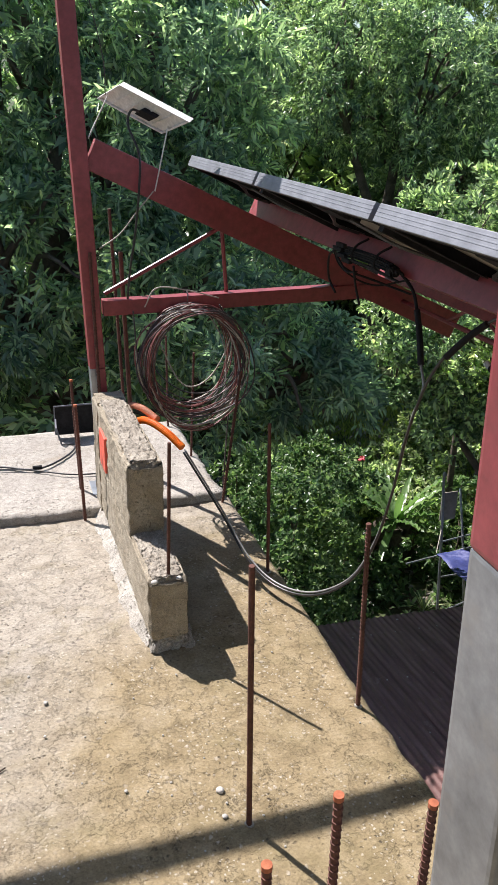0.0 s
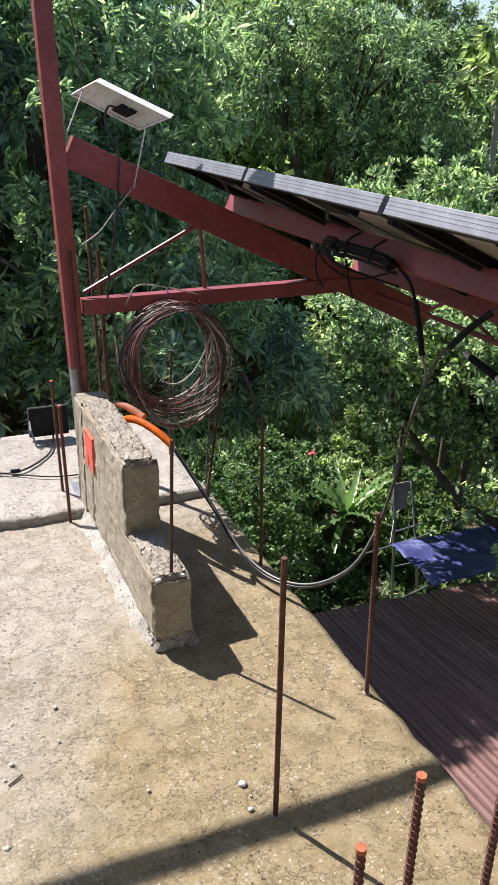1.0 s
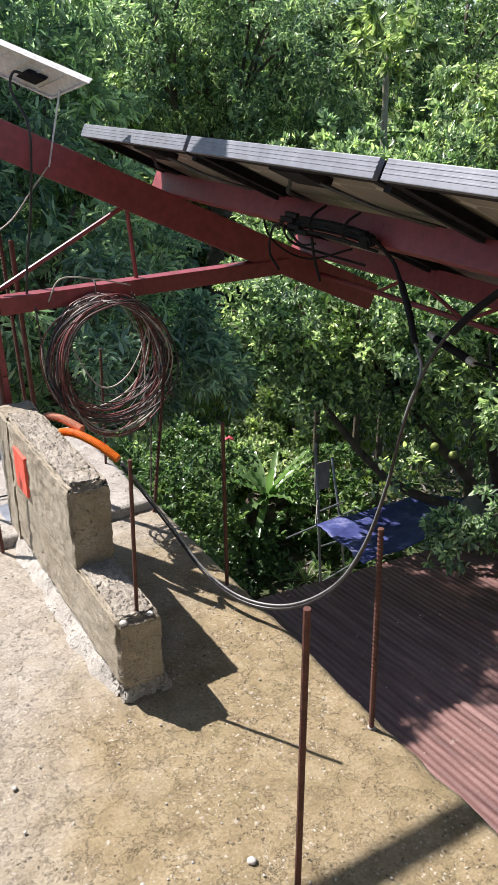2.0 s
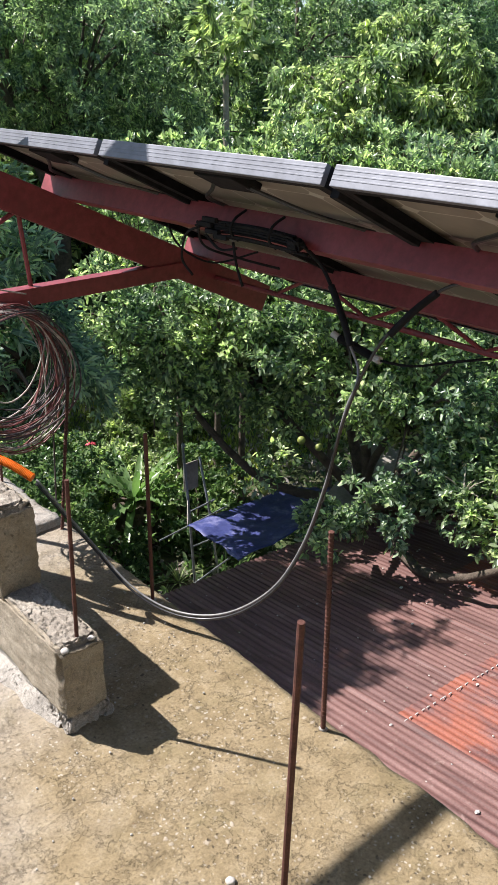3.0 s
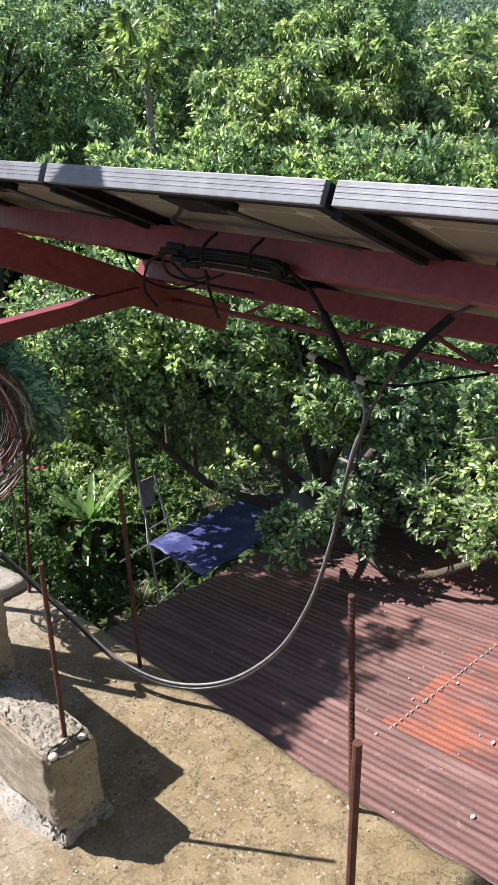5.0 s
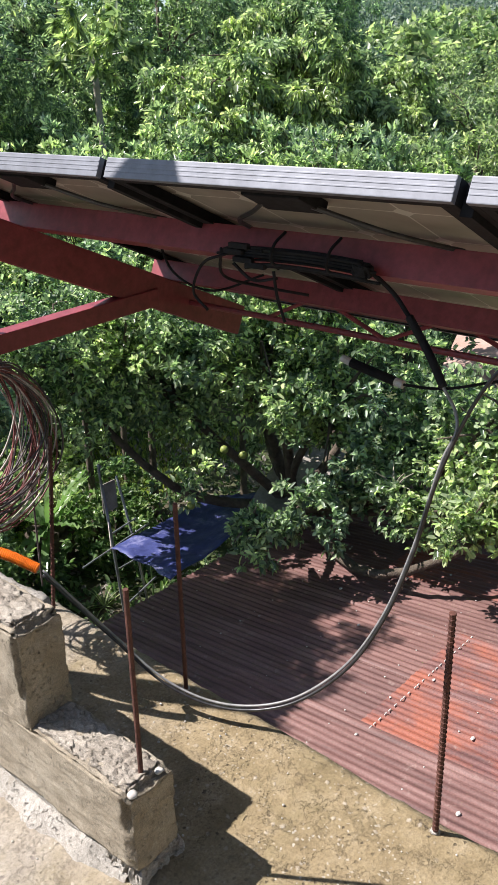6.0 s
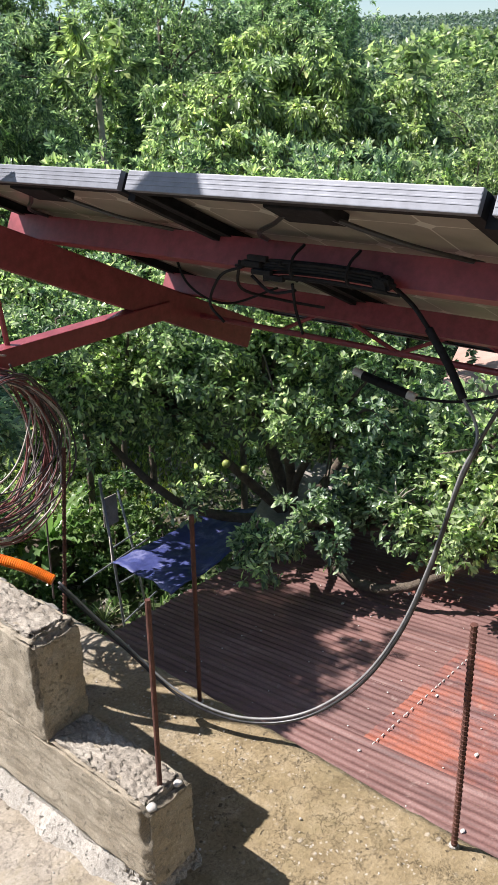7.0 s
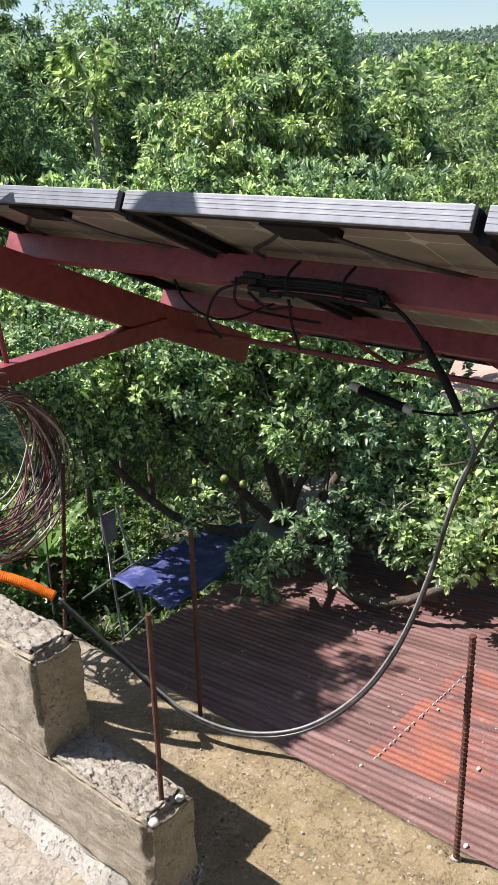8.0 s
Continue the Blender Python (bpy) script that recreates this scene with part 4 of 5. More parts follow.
def wire_coil():
    ob = thing("wire_coil", "tangled coil of dull red and grey wire hung on the truss", "wire coil", at=(0.82, 2.70, 0.72))
    rng = random.Random(11)
    top = Vector((0.815, 2.70, 0.72))
    for i in range(34):
        rx = 0.165 + rng.gauss(0, 0.012)
        rz = 0.185 + rng.gauss(0, 0.016) + (0.02 if i % 9 == 0 else 0)
        cx, cy, cz = top.x + rng.gauss(0, 0.010), top.y - 0.045 + rng.gauss(0, 0.018), top.z - 0.012 - rz
        tw, ph = rng.gauss(0, 0.10), rng.uniform(0, 6.28)
        pts = []
        for k in range(45):
            a = 2 * math.pi * k / 44 + 0.0
            wob = 1 + 0.025 * math.sin(3 * a + ph) + 0.02 * math.sin(5 * a + ph * 2)
            px, pz = rx * wob * math.sin(a), rz * wob * math.cos(a)
            pts.append((cx + px + 0.12 * pz * tw, cy + 0.05 * math.sin(a + ph) + px * tw * 0.6, cz + pz))
        mat = (WIRE_RED, WIRE_DARK, WIRE_RED, WIRE_DARK, WIRE_PALE)[i % 5]
        part("wire_turn", tube(pts, 0.0022 + 0.0006 * (i % 3 == 0), 5), mat, ob, smooth=True)
    for pts, mat in (([(0.70, 2.69, 0.60), (0.78, 2.66, 0.44), (0.88, 2.66, 0.46), (0.96, 2.68, 0.60), (0.93, 2.70, 0.70)], WIRE_PALE), ([(0.66, 2.70, 0.71), (0.70, 2.69, 0.775), (0.80, 2.69, 0.765), (0.92, 2.70, 0.73)], WIRE_PALE),
                     ([(0.92, 2.69, 0.71), (0.975, 2.69, 0.60), (0.985, 2.68, 0.50), (0.96, 2.67, 0.40), (0.945, 2.66, 0.24), (0.93, 2.65, 0.04)], WIRE_DARK), ([(0.62, 2.70, 0.70), (0.635, 2.69, 0.50), (0.68, 2.68, 0.40), (0.80, 2.66, 0.33)], WIRE_DARK)):
        part("loose_end", tube(smooth_path(pts, 10), 0.0026, 6), mat, ob, smooth=True)
    part("tie", tube(smooth_path([(0.815, 2.72, 0.665), (0.812, 2.715, 0.70), (0.815, 2.72, 0.745), (0.818, 2.78, 0.745), (0.815, 2.79, 0.70), (0.815, 2.72, 0.665)], 5), 0.0022, 5), WIRE_DARK, ob, "twisted tie wire")
    return ob


wire_coil()


def cable_bundle():
    ob = thing("cable_bundle", "bundle of black leads and plugs tied along the red purlin", "cable bundle", at=(1.07, 1.85, 1.0))
    rng = random.Random(3)
    for i in range(11):
        o = Vector((rng.gauss(0, 0.006) - 0.030, 0, rng.gauss(0, 0.010)))
        y1, y0 = 1.99 + rng.gauss(0, 0.03), 1.70 + rng.gauss(0, 0.012)
        pts = [Vector((1.085, y1, 1.002)) + o * 1.2, Vector((1.08, 1.92, 1.006)) + o, Vector((1.08, 1.81, 1.008)) + o, Vector((1.08, y0, 1.004)) + o]
        part("lead", tube(smooth_path(pts, 6), 0.0030, 6), BLACK, ob, smooth=True)
    for y, dz in ((2.00, 0.0), (1.975, -0.014), (1.985, 0.012), (1.945, -0.022)):
        part("plug", box((1.036, y - 0.024, 1.002 + dz), (1.047, y + 0.024, 1.013 + dz), 0.003), BLACK, ob)
    part("taped_joint", rough_box((1.038, 1.695, 0.99), (1.062, 1.73, 1.014), 6, 0.006, 40, 3.0, 0.006), BLACK, ob)
    for y in (1.90, 1.775):
        part("cable_tie", tube(smooth_path([(1.055, y, 0.982), (1.032, y, 1.004), (1.044, y, 1.030), (1.078, y, 1.047)], 5), 0.003, 6), BLACK, ob)
    for pts in ([(1.04, 1.90, 0.98), (1.05, 1.90, 0.93), (1.06, 1.89, 0.88)], [(1.04, 2.02, 1.0), (1.06, 2.10, 0.97), (1.09, 2.16, 0.90), (1.10, 2.13, 0.86)], [(1.04, 2.0, 0.985), (1.05, 1.96, 0.955), (1.05, 1.90, 0.965)],
                [(1.04, 2.03, 1.01), (1.10, 2.08, 0.94), (1.20, 2.06, 0.90), (1.26, 1.98, 0.88)]):
        part("loose_lead", tube(smooth_path(pts, 6), 0.0032, 6), BLACK, ob, smooth=True)
    return ob


cable_bundle()
cable("cable_connector", [(1.081, 1.633, 0.925), (1.066, 1.582, 0.870), (1.053, 1.545, 0.822)], 0.0074, BLACK, "black in-line connector on the hanging cable", "connector")
cable("connector_lead", [(1.081, 1.633, 0.925), (1.087, 1.672, 0.962), (1.072, 1.715, 0.998), (1.06, 1.74, 1.005)], 0.0042, BLACK, "black lead from the bundle to the in-line connector")
cable("link_connector", [(1.052, 1.446, 0.868), (1.076, 1.412, 0.918), (1.098, 1.379, 0.956)], 0.0074, BLACK, "black in-line connector under the panels", "connector")
cable("loop_wire", [(1.18, 2.36, 1.0), (1.20, 2.33, 0.90), (1.30, 2.30, 0.84), (1.40, 2.22, 0.87)], 0.003, BLACK, "thin black wire looped under the rafter")


def hanging_switch():
    ob = thing("inline_fuse", "black in-line fuse hung between two white caps", "fuse holder", at=(1.62, 2.1, 0.56))
    part("body", tube([(1.66, 2.13, 0.592), (1.66, 1.99, 0.566)], 0.013, 10), BLACK, ob)
    part("cap", tube([(1.66, 2.16, 0.60), (1.66, 2.13, 0.592)], 0.011, 10), WHITE, ob, "white cap")
    part("cap", tube([(1.66, 1.99, 0.566), (1.66, 1.965, 0.562)], 0.012, 10), WHITE, ob, "white cap")
    part("lead", tube(smooth_path([(1.66, 1.965, 0.562), (1.66, 1.85, 0.575), (1.66, 1.72, 0.62), (1.66, 1.60, 0.66)], 6), 0.004, 6), BLACK, ob)
    return ob


hanging_switch()


def flood_light():
    ob = thing("flood_light", "flat black flood lamp with a grey rim by the slab edge", "flood lamp", at=(0.47, 3.28, 0.03))
    part("face", box((0.388, 3.28, 0.045), (0.548, 3.292, 0.172), 0.004), BLACK, ob)
    part("rim", tube([(0.386, 3.279, 0.05), (0.386, 3.279, 0.174), (0.55, 3.279, 0.174)], 0.0035, 6), ALU, ob, "thin grey rim")
    part("bracket", tube([(0.388, 3.27, 0.12), (0.384, 3.22, 0.10), (0.40, 3.20, 0.036), (0.45, 3.20, 0.036)], 0.004, 6), ALU, ob, "bent grey bracket")
    return ob


flood_light()
cable("floor_cable", [(-0.2, 3.0, 0.042), (0.12, 3.02, 0.042), (0.28, 2.96, 0.042), (0.42, 3.08, 0.042), (0.47, 3.22, 0.045), (0.48, 3.28, 0.06)], 0.004, CABLE, "thin black cable lying on the pale pour")
cable("floor_cable", [(-0.2, 3.06, 0.041), (0.2, 2.98, 0.041), (0.40, 2.88, 0.041), (0.55, 2.86, 0.041)], 0.003, CABLE, "thin black cable lying on the pale pour")
solid("cable_joint", tube([(0.265, 2.965, 0.046), (0.30, 2.965, 0.046)], 0.009, 8), BLACK, "black taped joint in the floor cable", "connector")
cable("tie_wire", [(0.519, 2.72, 0.906), (0.587, 2.715, 0.952), (0.645, 2.712, 1.022), (0.70, 2.712, 1.085)], 0.0022, WIRE_PALE, "pale wire strung from the column")
cable("slack_wire", [(0.475, 2.70, 1.80), (0.56, 2.78, 1.5), (0.575, 2.82, 1.37)], 0.0015, WIRE_DARK, "thin dark wire hanging beside the column")


# ---- the lower neighbour's roof ----
ROOF_TURN = math.atan(0.066)
ROOF_M = Matrix.Translation((4.55, 3.82, -3.74)) @ Matrix.Rotation(-ROOF_TURN, 4, "Z") @ Matrix.Rotation(-math.atan(0.15), 4, "X")
SHEET = 0.815
RIBS = 11


def sheet_mesh(name, y0, y1, material):
    """One corrugated sheet, ribs along y, with a little lap on both sides."""
    per, rows = 6, 12
    n = (RIBS + 1) * per
    V, F = [], []
    for j in range(rows + 1):
        y = y0 + (y1 - y0) * j / rows
        for i in range(n + 1):
            u = i / per - 0.5
            x = u * SHEET / RIBS
            z = 0.0065 * math.cos(2 * math.pi * u) + 0.004 * noise.noise(Vector((x * 2, y * 1.5, y0))) + (0.010 if i > n - per else 0.0)
            V.append((x, y, z))
    for j in range(rows):
        for i in range(n):
            a = j * (n + 1) + i
            F.append((a, a + 1, a + n + 2, a + n + 1))
    return numpy_mesh(name, np.array(V), np.array(F), material, True)


def lower_roof():
    roof = thing("sheet_roof", "neighbour's low roof of faded red corrugated sheets, rust-stained", "roof", at=ROOF_M.translation)
    cache = {}
    for k in range(-5, 6):
        split = (-0.06, 1.4, -1.2)[0 if k in (0, 1) else (1 if k % 2 else 2)]
        for y0, y1, lift in ((-5.0, split + 0.12, 0.006), (split, 3.52, 0.0)):
            key = (y0, y1, lift > 0 and k >= 0)
            if key not in cache:
                cache[key] = sheet_mesh("corrugated_sheet", y0, y1, ROOF_RUSTY if key[2] else ROOF)
            ob = new("corrugated_sheet", cache[key])
            ob.parent = roof
            ob.matrix_parent_inverse = Matrix.Translation(-ROOF_M.translation)
            ob.matrix_basis = ROOF_M @ Matrix.Translation((k * SHEET, 0, lift + 0.006 * (k % 2)))
    nails = bmesh.new()
    rng = random.Random(9)
    for k in range(-5, 6):
        for r in range(7):
            for q in (1, 5, 9):
                p = ROOF_M @ Vector((k * SHEET + q * SHEET / RIBS, -2.6 + r * 0.95, 0.020))
                res = bmesh.ops.create_icosphere(nails, subdivisions=1, radius=rng.uniform(0.006, 0.011))
                bmesh.ops.scale(nails, vec=(1, 1, 0.5), verts=res["verts"])
                bmesh.ops.translate(nails, vec=p, verts=res["verts"])
    part("nail_heads", nails, STONE, roof, "pale sealed nail heads")["kind"] = "stuff"
    # white sealant crumbs on the end lap
    bm = bmesh.new()
    for i in range(23):
        p = ROOF_M @ Vector((i * SHEET / RIBS + rng.uniform(-0.02, 0.02), -0.075, 0.022 + 0.003))
        res = bmesh.ops.create_icosphere(bm, subdivisions=1, radius=0.012)
        bmesh.ops.scale(bm, vec=(2.2, 0.6, 0.5), verts=res["verts"])
        bmesh.ops.translate(bm, vec=p, verts=res["verts"])
    part("lap_edge", bm, STONE, roof, "chipped pale edge of the lapped sheet")
    part("gable_wall", box((-4.1, -4.6, -2.6), (4.85, 3.2, -0.06), 0.01, ROOF_M), HOUSE_PAINT, roof)
    return roof


lower_roof()
rng = random.Random(21)
bm = bmesh.new()
for _ in range(34):
    p = ROOF_M @ Vector((rng.uniform(-3.0, 4.0), rng.uniform(-2.0, 3.4), 0.022))
    res = bmesh.ops.create_icosphere(bm, subdivisions=1, radius=rng.uniform(0.010, 0.026))
    bmesh.ops.scale(bm, vec=(1.2, 0.8, 0.35), verts=res["verts"])
    bmesh.ops.translate(bm, vec=p, verts=res["verts"])
solid("roof_litter", bm, STONE, "pale dry leaves and chips lying on the low roof", "litter", kind="stuff")


def tarpaulin():
    A, B, C, D = Vector((5.84, 8.60, -4.34)), Vector((5.68, 7.32, -4.24)), Vector((8.3, 7.35, -4.10)), Vector((7.7, 8.45, -4.28))
    n = 26
    V, F = [], []
    for j in range(n + 1):
        for i in range(n + 1):
            u, v = i / n, j / n
            p = (A * (1 - u) + D * u) * (1 - v) + (B * (1 - u) + C * u) * v
            p.z += -0.10 * math.sin(math.pi * u) * math.sin(math.pi * v) + 0.05 * noise.noise(p * 2.5) + 0.02 * noise.noise(p * 9)
            p.x += 0.05 * noise.noise(Vector((u * 5, v * 5, 4)))
            V.append(p)
    for j in range(n):
        for i in range(n):
            a = j * (n + 1) + i
            F.append((a, a + n + 1, a + n + 2, a + 1))
    ob = thing("tarpaulin", "dark blue tarpaulin stretched from the roof's corner to a pole", "tarpaulin", at=A)
    sheet = new("sheet", numpy_mesh("sheet", np.array([tuple(v) for v in V]), np.array(F), TARP, True))
    sheet.parent = ob
    sheet.matrix_parent_inverse = Matrix.Translation(-A)
    sheet.modifiers.new("thick", "SOLIDIFY").thickness = 0.006
    part("cord", tube([A, (6.08, 8.91, -4.15)], 0.006, 6), WIRE_PALE, ob, "pale tie cord")
    part("hem", tube([Vector(V[n * (n + 1) + k]) for k in range(n + 1)], 0.011, 6), TARP, ob)
    return ob


tarpaulin()


def pipe_stand():
    gz = ground_z(6.3, 8.9)
    ob = thing("pipe_stand", "grey galvanised pipe stand with rungs, holding up the tarpaulin", "pipe stand", at=(6.3, 8.9, gz))
    part("post", tube(smooth_path([(6.24, 8.9, gz - 0.2), (6.10, 8.9, -4.4), (6.01, 8.9, -3.36), (6.04, 8.9, -3.31)], 5), 0.020, 8), GALV, ob, smooth=True)
    part("post", tube([(6.80, 8.98, gz - 0.2), (6.54, 8.94, -4.73), (6.31, 8.92, -3.56)], 0.018, 8), GALV, ob, smooth=True)
    for a, b in (((6.09, 8.9, -4.36), (6.56, 8.9, -4.31)), ((5.55, 8.88, -4.62), (6.80, 8.9, -4.50)), ((6.12, 8.9, -4.95), (6.64, 8.9, -4.95)), ((5.95, 8.6, -5.35), (6.72, 8.75, -5.30))):
        part("rung", tube([a, b], 0.013, 7), GALV, ob)
    part("board", box((6.04, 8.93, -4.03), (6.29, 8.945, -3.60), 0.004), OLD_SHEET, ob, "small weathered grey board")
    return ob


pipe_stand()
solid("old_sheet", box((-0.9, -0.45, -0.008), (0.9, 0.45, 0.008), 0.004, pose(8.2, 7.25, -3.85, 4, -6, 20)), OLD_SHEET, "weathered grey sheet lying beyond the low roof", "roof sheet")
solid("sheet_trestle", box((7.7, 6.95, -6.5), (8.7, 7.5, -3.93), 0.02), OLD_SHEET, "weathered board shed under the grey sheet", "shed")


# ---- garden ----
def birds_nest_fern():
    at = Vector((6.85, 11.5, -5.5))
    ob = thing("nest_fern", "large birds-nest fern with wavy upright fronds on a dark stump", "fern", at=at)
    part("stump", rough_box((at.x - 0.32, at.y - 0.32, -6.6), (at.x + 0.32, at.y + 0.32, at.z + 0.02), 10, 0.06, 4, 3.0, 0.08), BARK, ob)
    rng = random.Random(4)
    for i in range(24):
        a = 2.4 * i + rng.uniform(-0.15, 0.15)
        L = rng.uniform(1.0, 1.4)
        rise = rng.uniform(0.6, 1.25) if i % 4 else rng.uniform(0.05, 0.4)
        bm = bmesh.new()
        prev = None
        for k in range(15):
            s = k / 14
            out = L * (s * math.cos(rise) + 0.12 * s * s)
            z = L * (s * math.sin(rise) - (0.55 if rise < 0.35 else 0.22) * s * s)
            w = 0.066 * math.sin(math.pi * min(1, 0.12 + 0.9 * s)) ** 0.7 * (1 + 0.10 * math.sin(k * 2.1 + i))
            c = at + Vector((math.cos(a) * out, math.sin(a) * out, z))
            t = Vector((-math.sin(a), math.cos(a), 0))
            wave = 0.05 * math.sin(k * 2.6 + i)
            row = [bm.verts.new(c - t * w + Vector((0, 0, 0.03 + wave))), bm.verts.new(c), bm.verts.new(c + t * w + Vector((0, 0, 0.03 - wave)))]
            if prev:
                bm.faces.new((prev[0], row[0], row[1], prev[1]))
                bm.faces.new((prev[1], row[1], row[2], prev[2]))
            prev = row
        part("frond", bm, FERN_LEAF, ob, smooth=True)
    return ob


birds_nest_fern()


def strap_plant(x, y, seed, size, mat, label):
    z = ground_z(x, y)
    ob = thing("strap_plant", label, "plant", "strap-leaved garden plants", at=(x, y, z))
    rng = random.Random(seed)
    bm = bmesh.new()
    for i in range(34):
        a, rise, L = rng.uniform(0, 6.28), rng.uniform(0.3, 1.3), size * rng.uniform(0.6, 1.1)
        prev = None
        for k in range(7):
            s = k / 6
            c = Vector((x, y, z)) + Vector((math.cos(a) * L * s * math.cos(rise), math.sin(a) * L * s * math.cos(rise), L * (s * math.sin(rise) - 0.45 * s * s)))
            t = Vector((-math.sin(a), math.cos(a), 0)) * 0.022 * size * (1.02 - s)
            row = [bm.verts.new(c - t), bm.verts.new(c + t)]
            if prev:
                bm.faces.new((prev[0], row[0], row[1], prev[1]))
            prev = row
    part("leaves", bm, mat, ob)
    return ob


strap_plant(5.25, 9.85, 1, 0.7, FERN_LEAF, "pale striped spider plant on dark earth")
strap_plant(6.6, 9.9, 2, 0.7, SHRUB_LEAF, "green strap-leaved plant on dark earth")
strap_plant(8.7, 13.2, 3, 1.2, BRIGHT_LEAF, "bright green strap-leaved clump in the sun")
strap_plant(8.0, 12.6, 4, 0.9, BRIGHT_LEAF, "bright green strap-leaved clump in the sun")
strap_plant(5.9, 9.4, 6, 0.8, HEDGE_LEAF, "feathery green plant beside the stump")


def bush(name, label, lobes, n, per, length, width, mat, seed, rounded=True, droop=0.1, category="bush"):
    rng = np.random.default_rng(seed)
    c = lobes[0]
    gz = ground_z(c[0], c[1])
    ob = thing(name, label, category, at=(c[0], c[1], gz))
    for l in lobes:
        root = Vector((l[0], l[1], ground_z(l[0], l[1]) - 0.1))
        bm = bmesh.new()
        add_tube(bm, smooth_path([root, Vector(l[:3]) + Vector(rng.normal(size=3) * 0.1), Vector(l[:3]) + Vector((0.1, 0.1, l[5] * 0.7))], 4), [0.03 * (1 - 0.1 * k) for k in range(9)], 6)
        part("stem", bm, BARK, ob)
    p, d = crown_points(lobes, n, rng, 0.22, 0.2, 10, 0.2)
    cr = new("foliage", leaves_mesh("foliage", p, d, per, length, width, droop, mat, rng, 1.1, rounded))
    cr.parent = ob
    cr.matrix_parent_inverse = Matrix.Translation(-Vector(ob.location))
    return ob


bush("hedge_bush", "dense small-leaved green bush below the slab's edge", [(4.3, 10.0, -5.1, 1.2, 1.2, 1.3), (4.9, 11.3, -4.8, 1.1, 1.1, 1.2), (3.6, 10.9, -4.9, 1.2, 1.2, 1.4), (5.4, 12.4, -5.2, 0.9, 0.9, 1.0)], 5200, 7, 0.085, 0.05, HEDGE_LEAF, 31)
bush("garden_bush", "low sunlit yellow-green garden plants", [(6.6, 13.6, -5.7, 0.9, 0.8, 0.7), (7.6, 13.0, -5.8, 0.8, 0.7, 0.6), (5.6, 13.8, -5.6, 1.0, 0.9, 0.8)], 1500, 7, 0.14, 0.06, BRIGHT_LEAF, 32)
bush("garden_bush", "low sunlit yellow-green garden plants", [(9.2, 14.4, -5.6, 1.0, 0.9, 0.8), (10.4, 15.4, -5.4, 1.1, 1.0, 0.9), (8.3, 15.0, -5.9, 0.8, 0.8, 0.5)], 1500, 7, 0.15, 0.07, BRIGHT_LEAF, 33)
bush("garden_bush", "dark low plants beside the fern", [(7.7, 10.9, -5.8, 0.8, 0.8, 0.7), (5.9, 10.9, -6.0, 0.7, 0.6, 0.5), (8.3, 11.8, -5.6, 0.8, 0.8, 0.8)], 1100, 7, 0.12, 0.06, HEDGE_LEAF, 34)
for x, y, z in ((6.75, 12.75, -4.78), (6.35, 12.9, -4.95), (6.9, 9.05, -4.95)):
    bm = bmesh.new()
    for i in range(7):
        a = i * 0.9
        res = bmesh.ops.create_icosphere(bm, subdivisions=1, radius=0.05)
        bmesh.ops.scale(bm, vec=(1, 0.6, 0.4), verts=res["verts"])
        bmesh.ops.transform(bm, matrix=pose(x + 0.06 * math.cos(a), y + 0.06 * math.sin(a), z + 0.02 * (i % 3), 0, 25, math.degrees(a)), verts=res["verts"])
    head = bm
    ob = thing("flower", "pink-red flower head on a thin green stem", "flower", "red garden flowers", at=(x, y, ground_z(x, y)))
    part("bloom", head, FLOWER, ob)
    part("stem", tube([(x, y, ground_z(x, y) - 0.1), (x, y, z)], 0.012, 6), HEDGE_LEAF, ob)

# grass in the sunny clearing
rg = np.random.default_rng(8)
gx, gy = rg.uniform(6.5, 13.5, 5200), rg.uniform(12.0, 20.5, 5200)
gp = np.array([(a, b, ground_z(a, b)) for a, b in zip(gx, gy)])
tagged(new("grass", leaves_mesh("grass", gp, np.tile(np.array([[0, 0, 1.0]]), (len(gp), 1)), 5, 0.16, 0.02, -0.5, GRASS_LEAF, rg, 0.7)), "short sunlit yellow-green grass", "grass", kind="stuff")

# low undergrowth and leaf litter, past counting
ux, uy = rg.uniform(4.6, 12.5, 1100), rg.uniform(8.6, 17.0, 1100)
up = np.array([(a, b, ground_z(a, b) + 0.1) for a, b in zip(ux, uy) if a < 8.2 or b < 13.0])
tagged(new("undergrowth", leaves_mesh("undergrowth", up, np.tile(np.array([[0, 0, 1.0]]), (len(up), 1)), 6, 0.17, 0.06, 0.1, HEDGE_LEAF, rg, 0.9, True)), "mixed low green undergrowth on the garden ground", "undergrowth", kind="stuff")
lx, ly = rg.uniform(4.2, 13.0, 2600), rg.uniform(8.0, 18.0, 2600)
lp = np.array([(a, b, ground_z(a, b) + 0.02) for a, b in zip(lx, ly)])
tagged(new("leaf_litter", leaves_mesh("leaf_litter", lp, np.tile(np.array([[0, 0, 0.2]]), (len(lp), 1)), 2, 0.15, 0.07, 0.0, OLD_SHEET, rg, 1.0, True)), "dry pale fallen leaves on the dark earth", "leaf litter", kind="stuff")

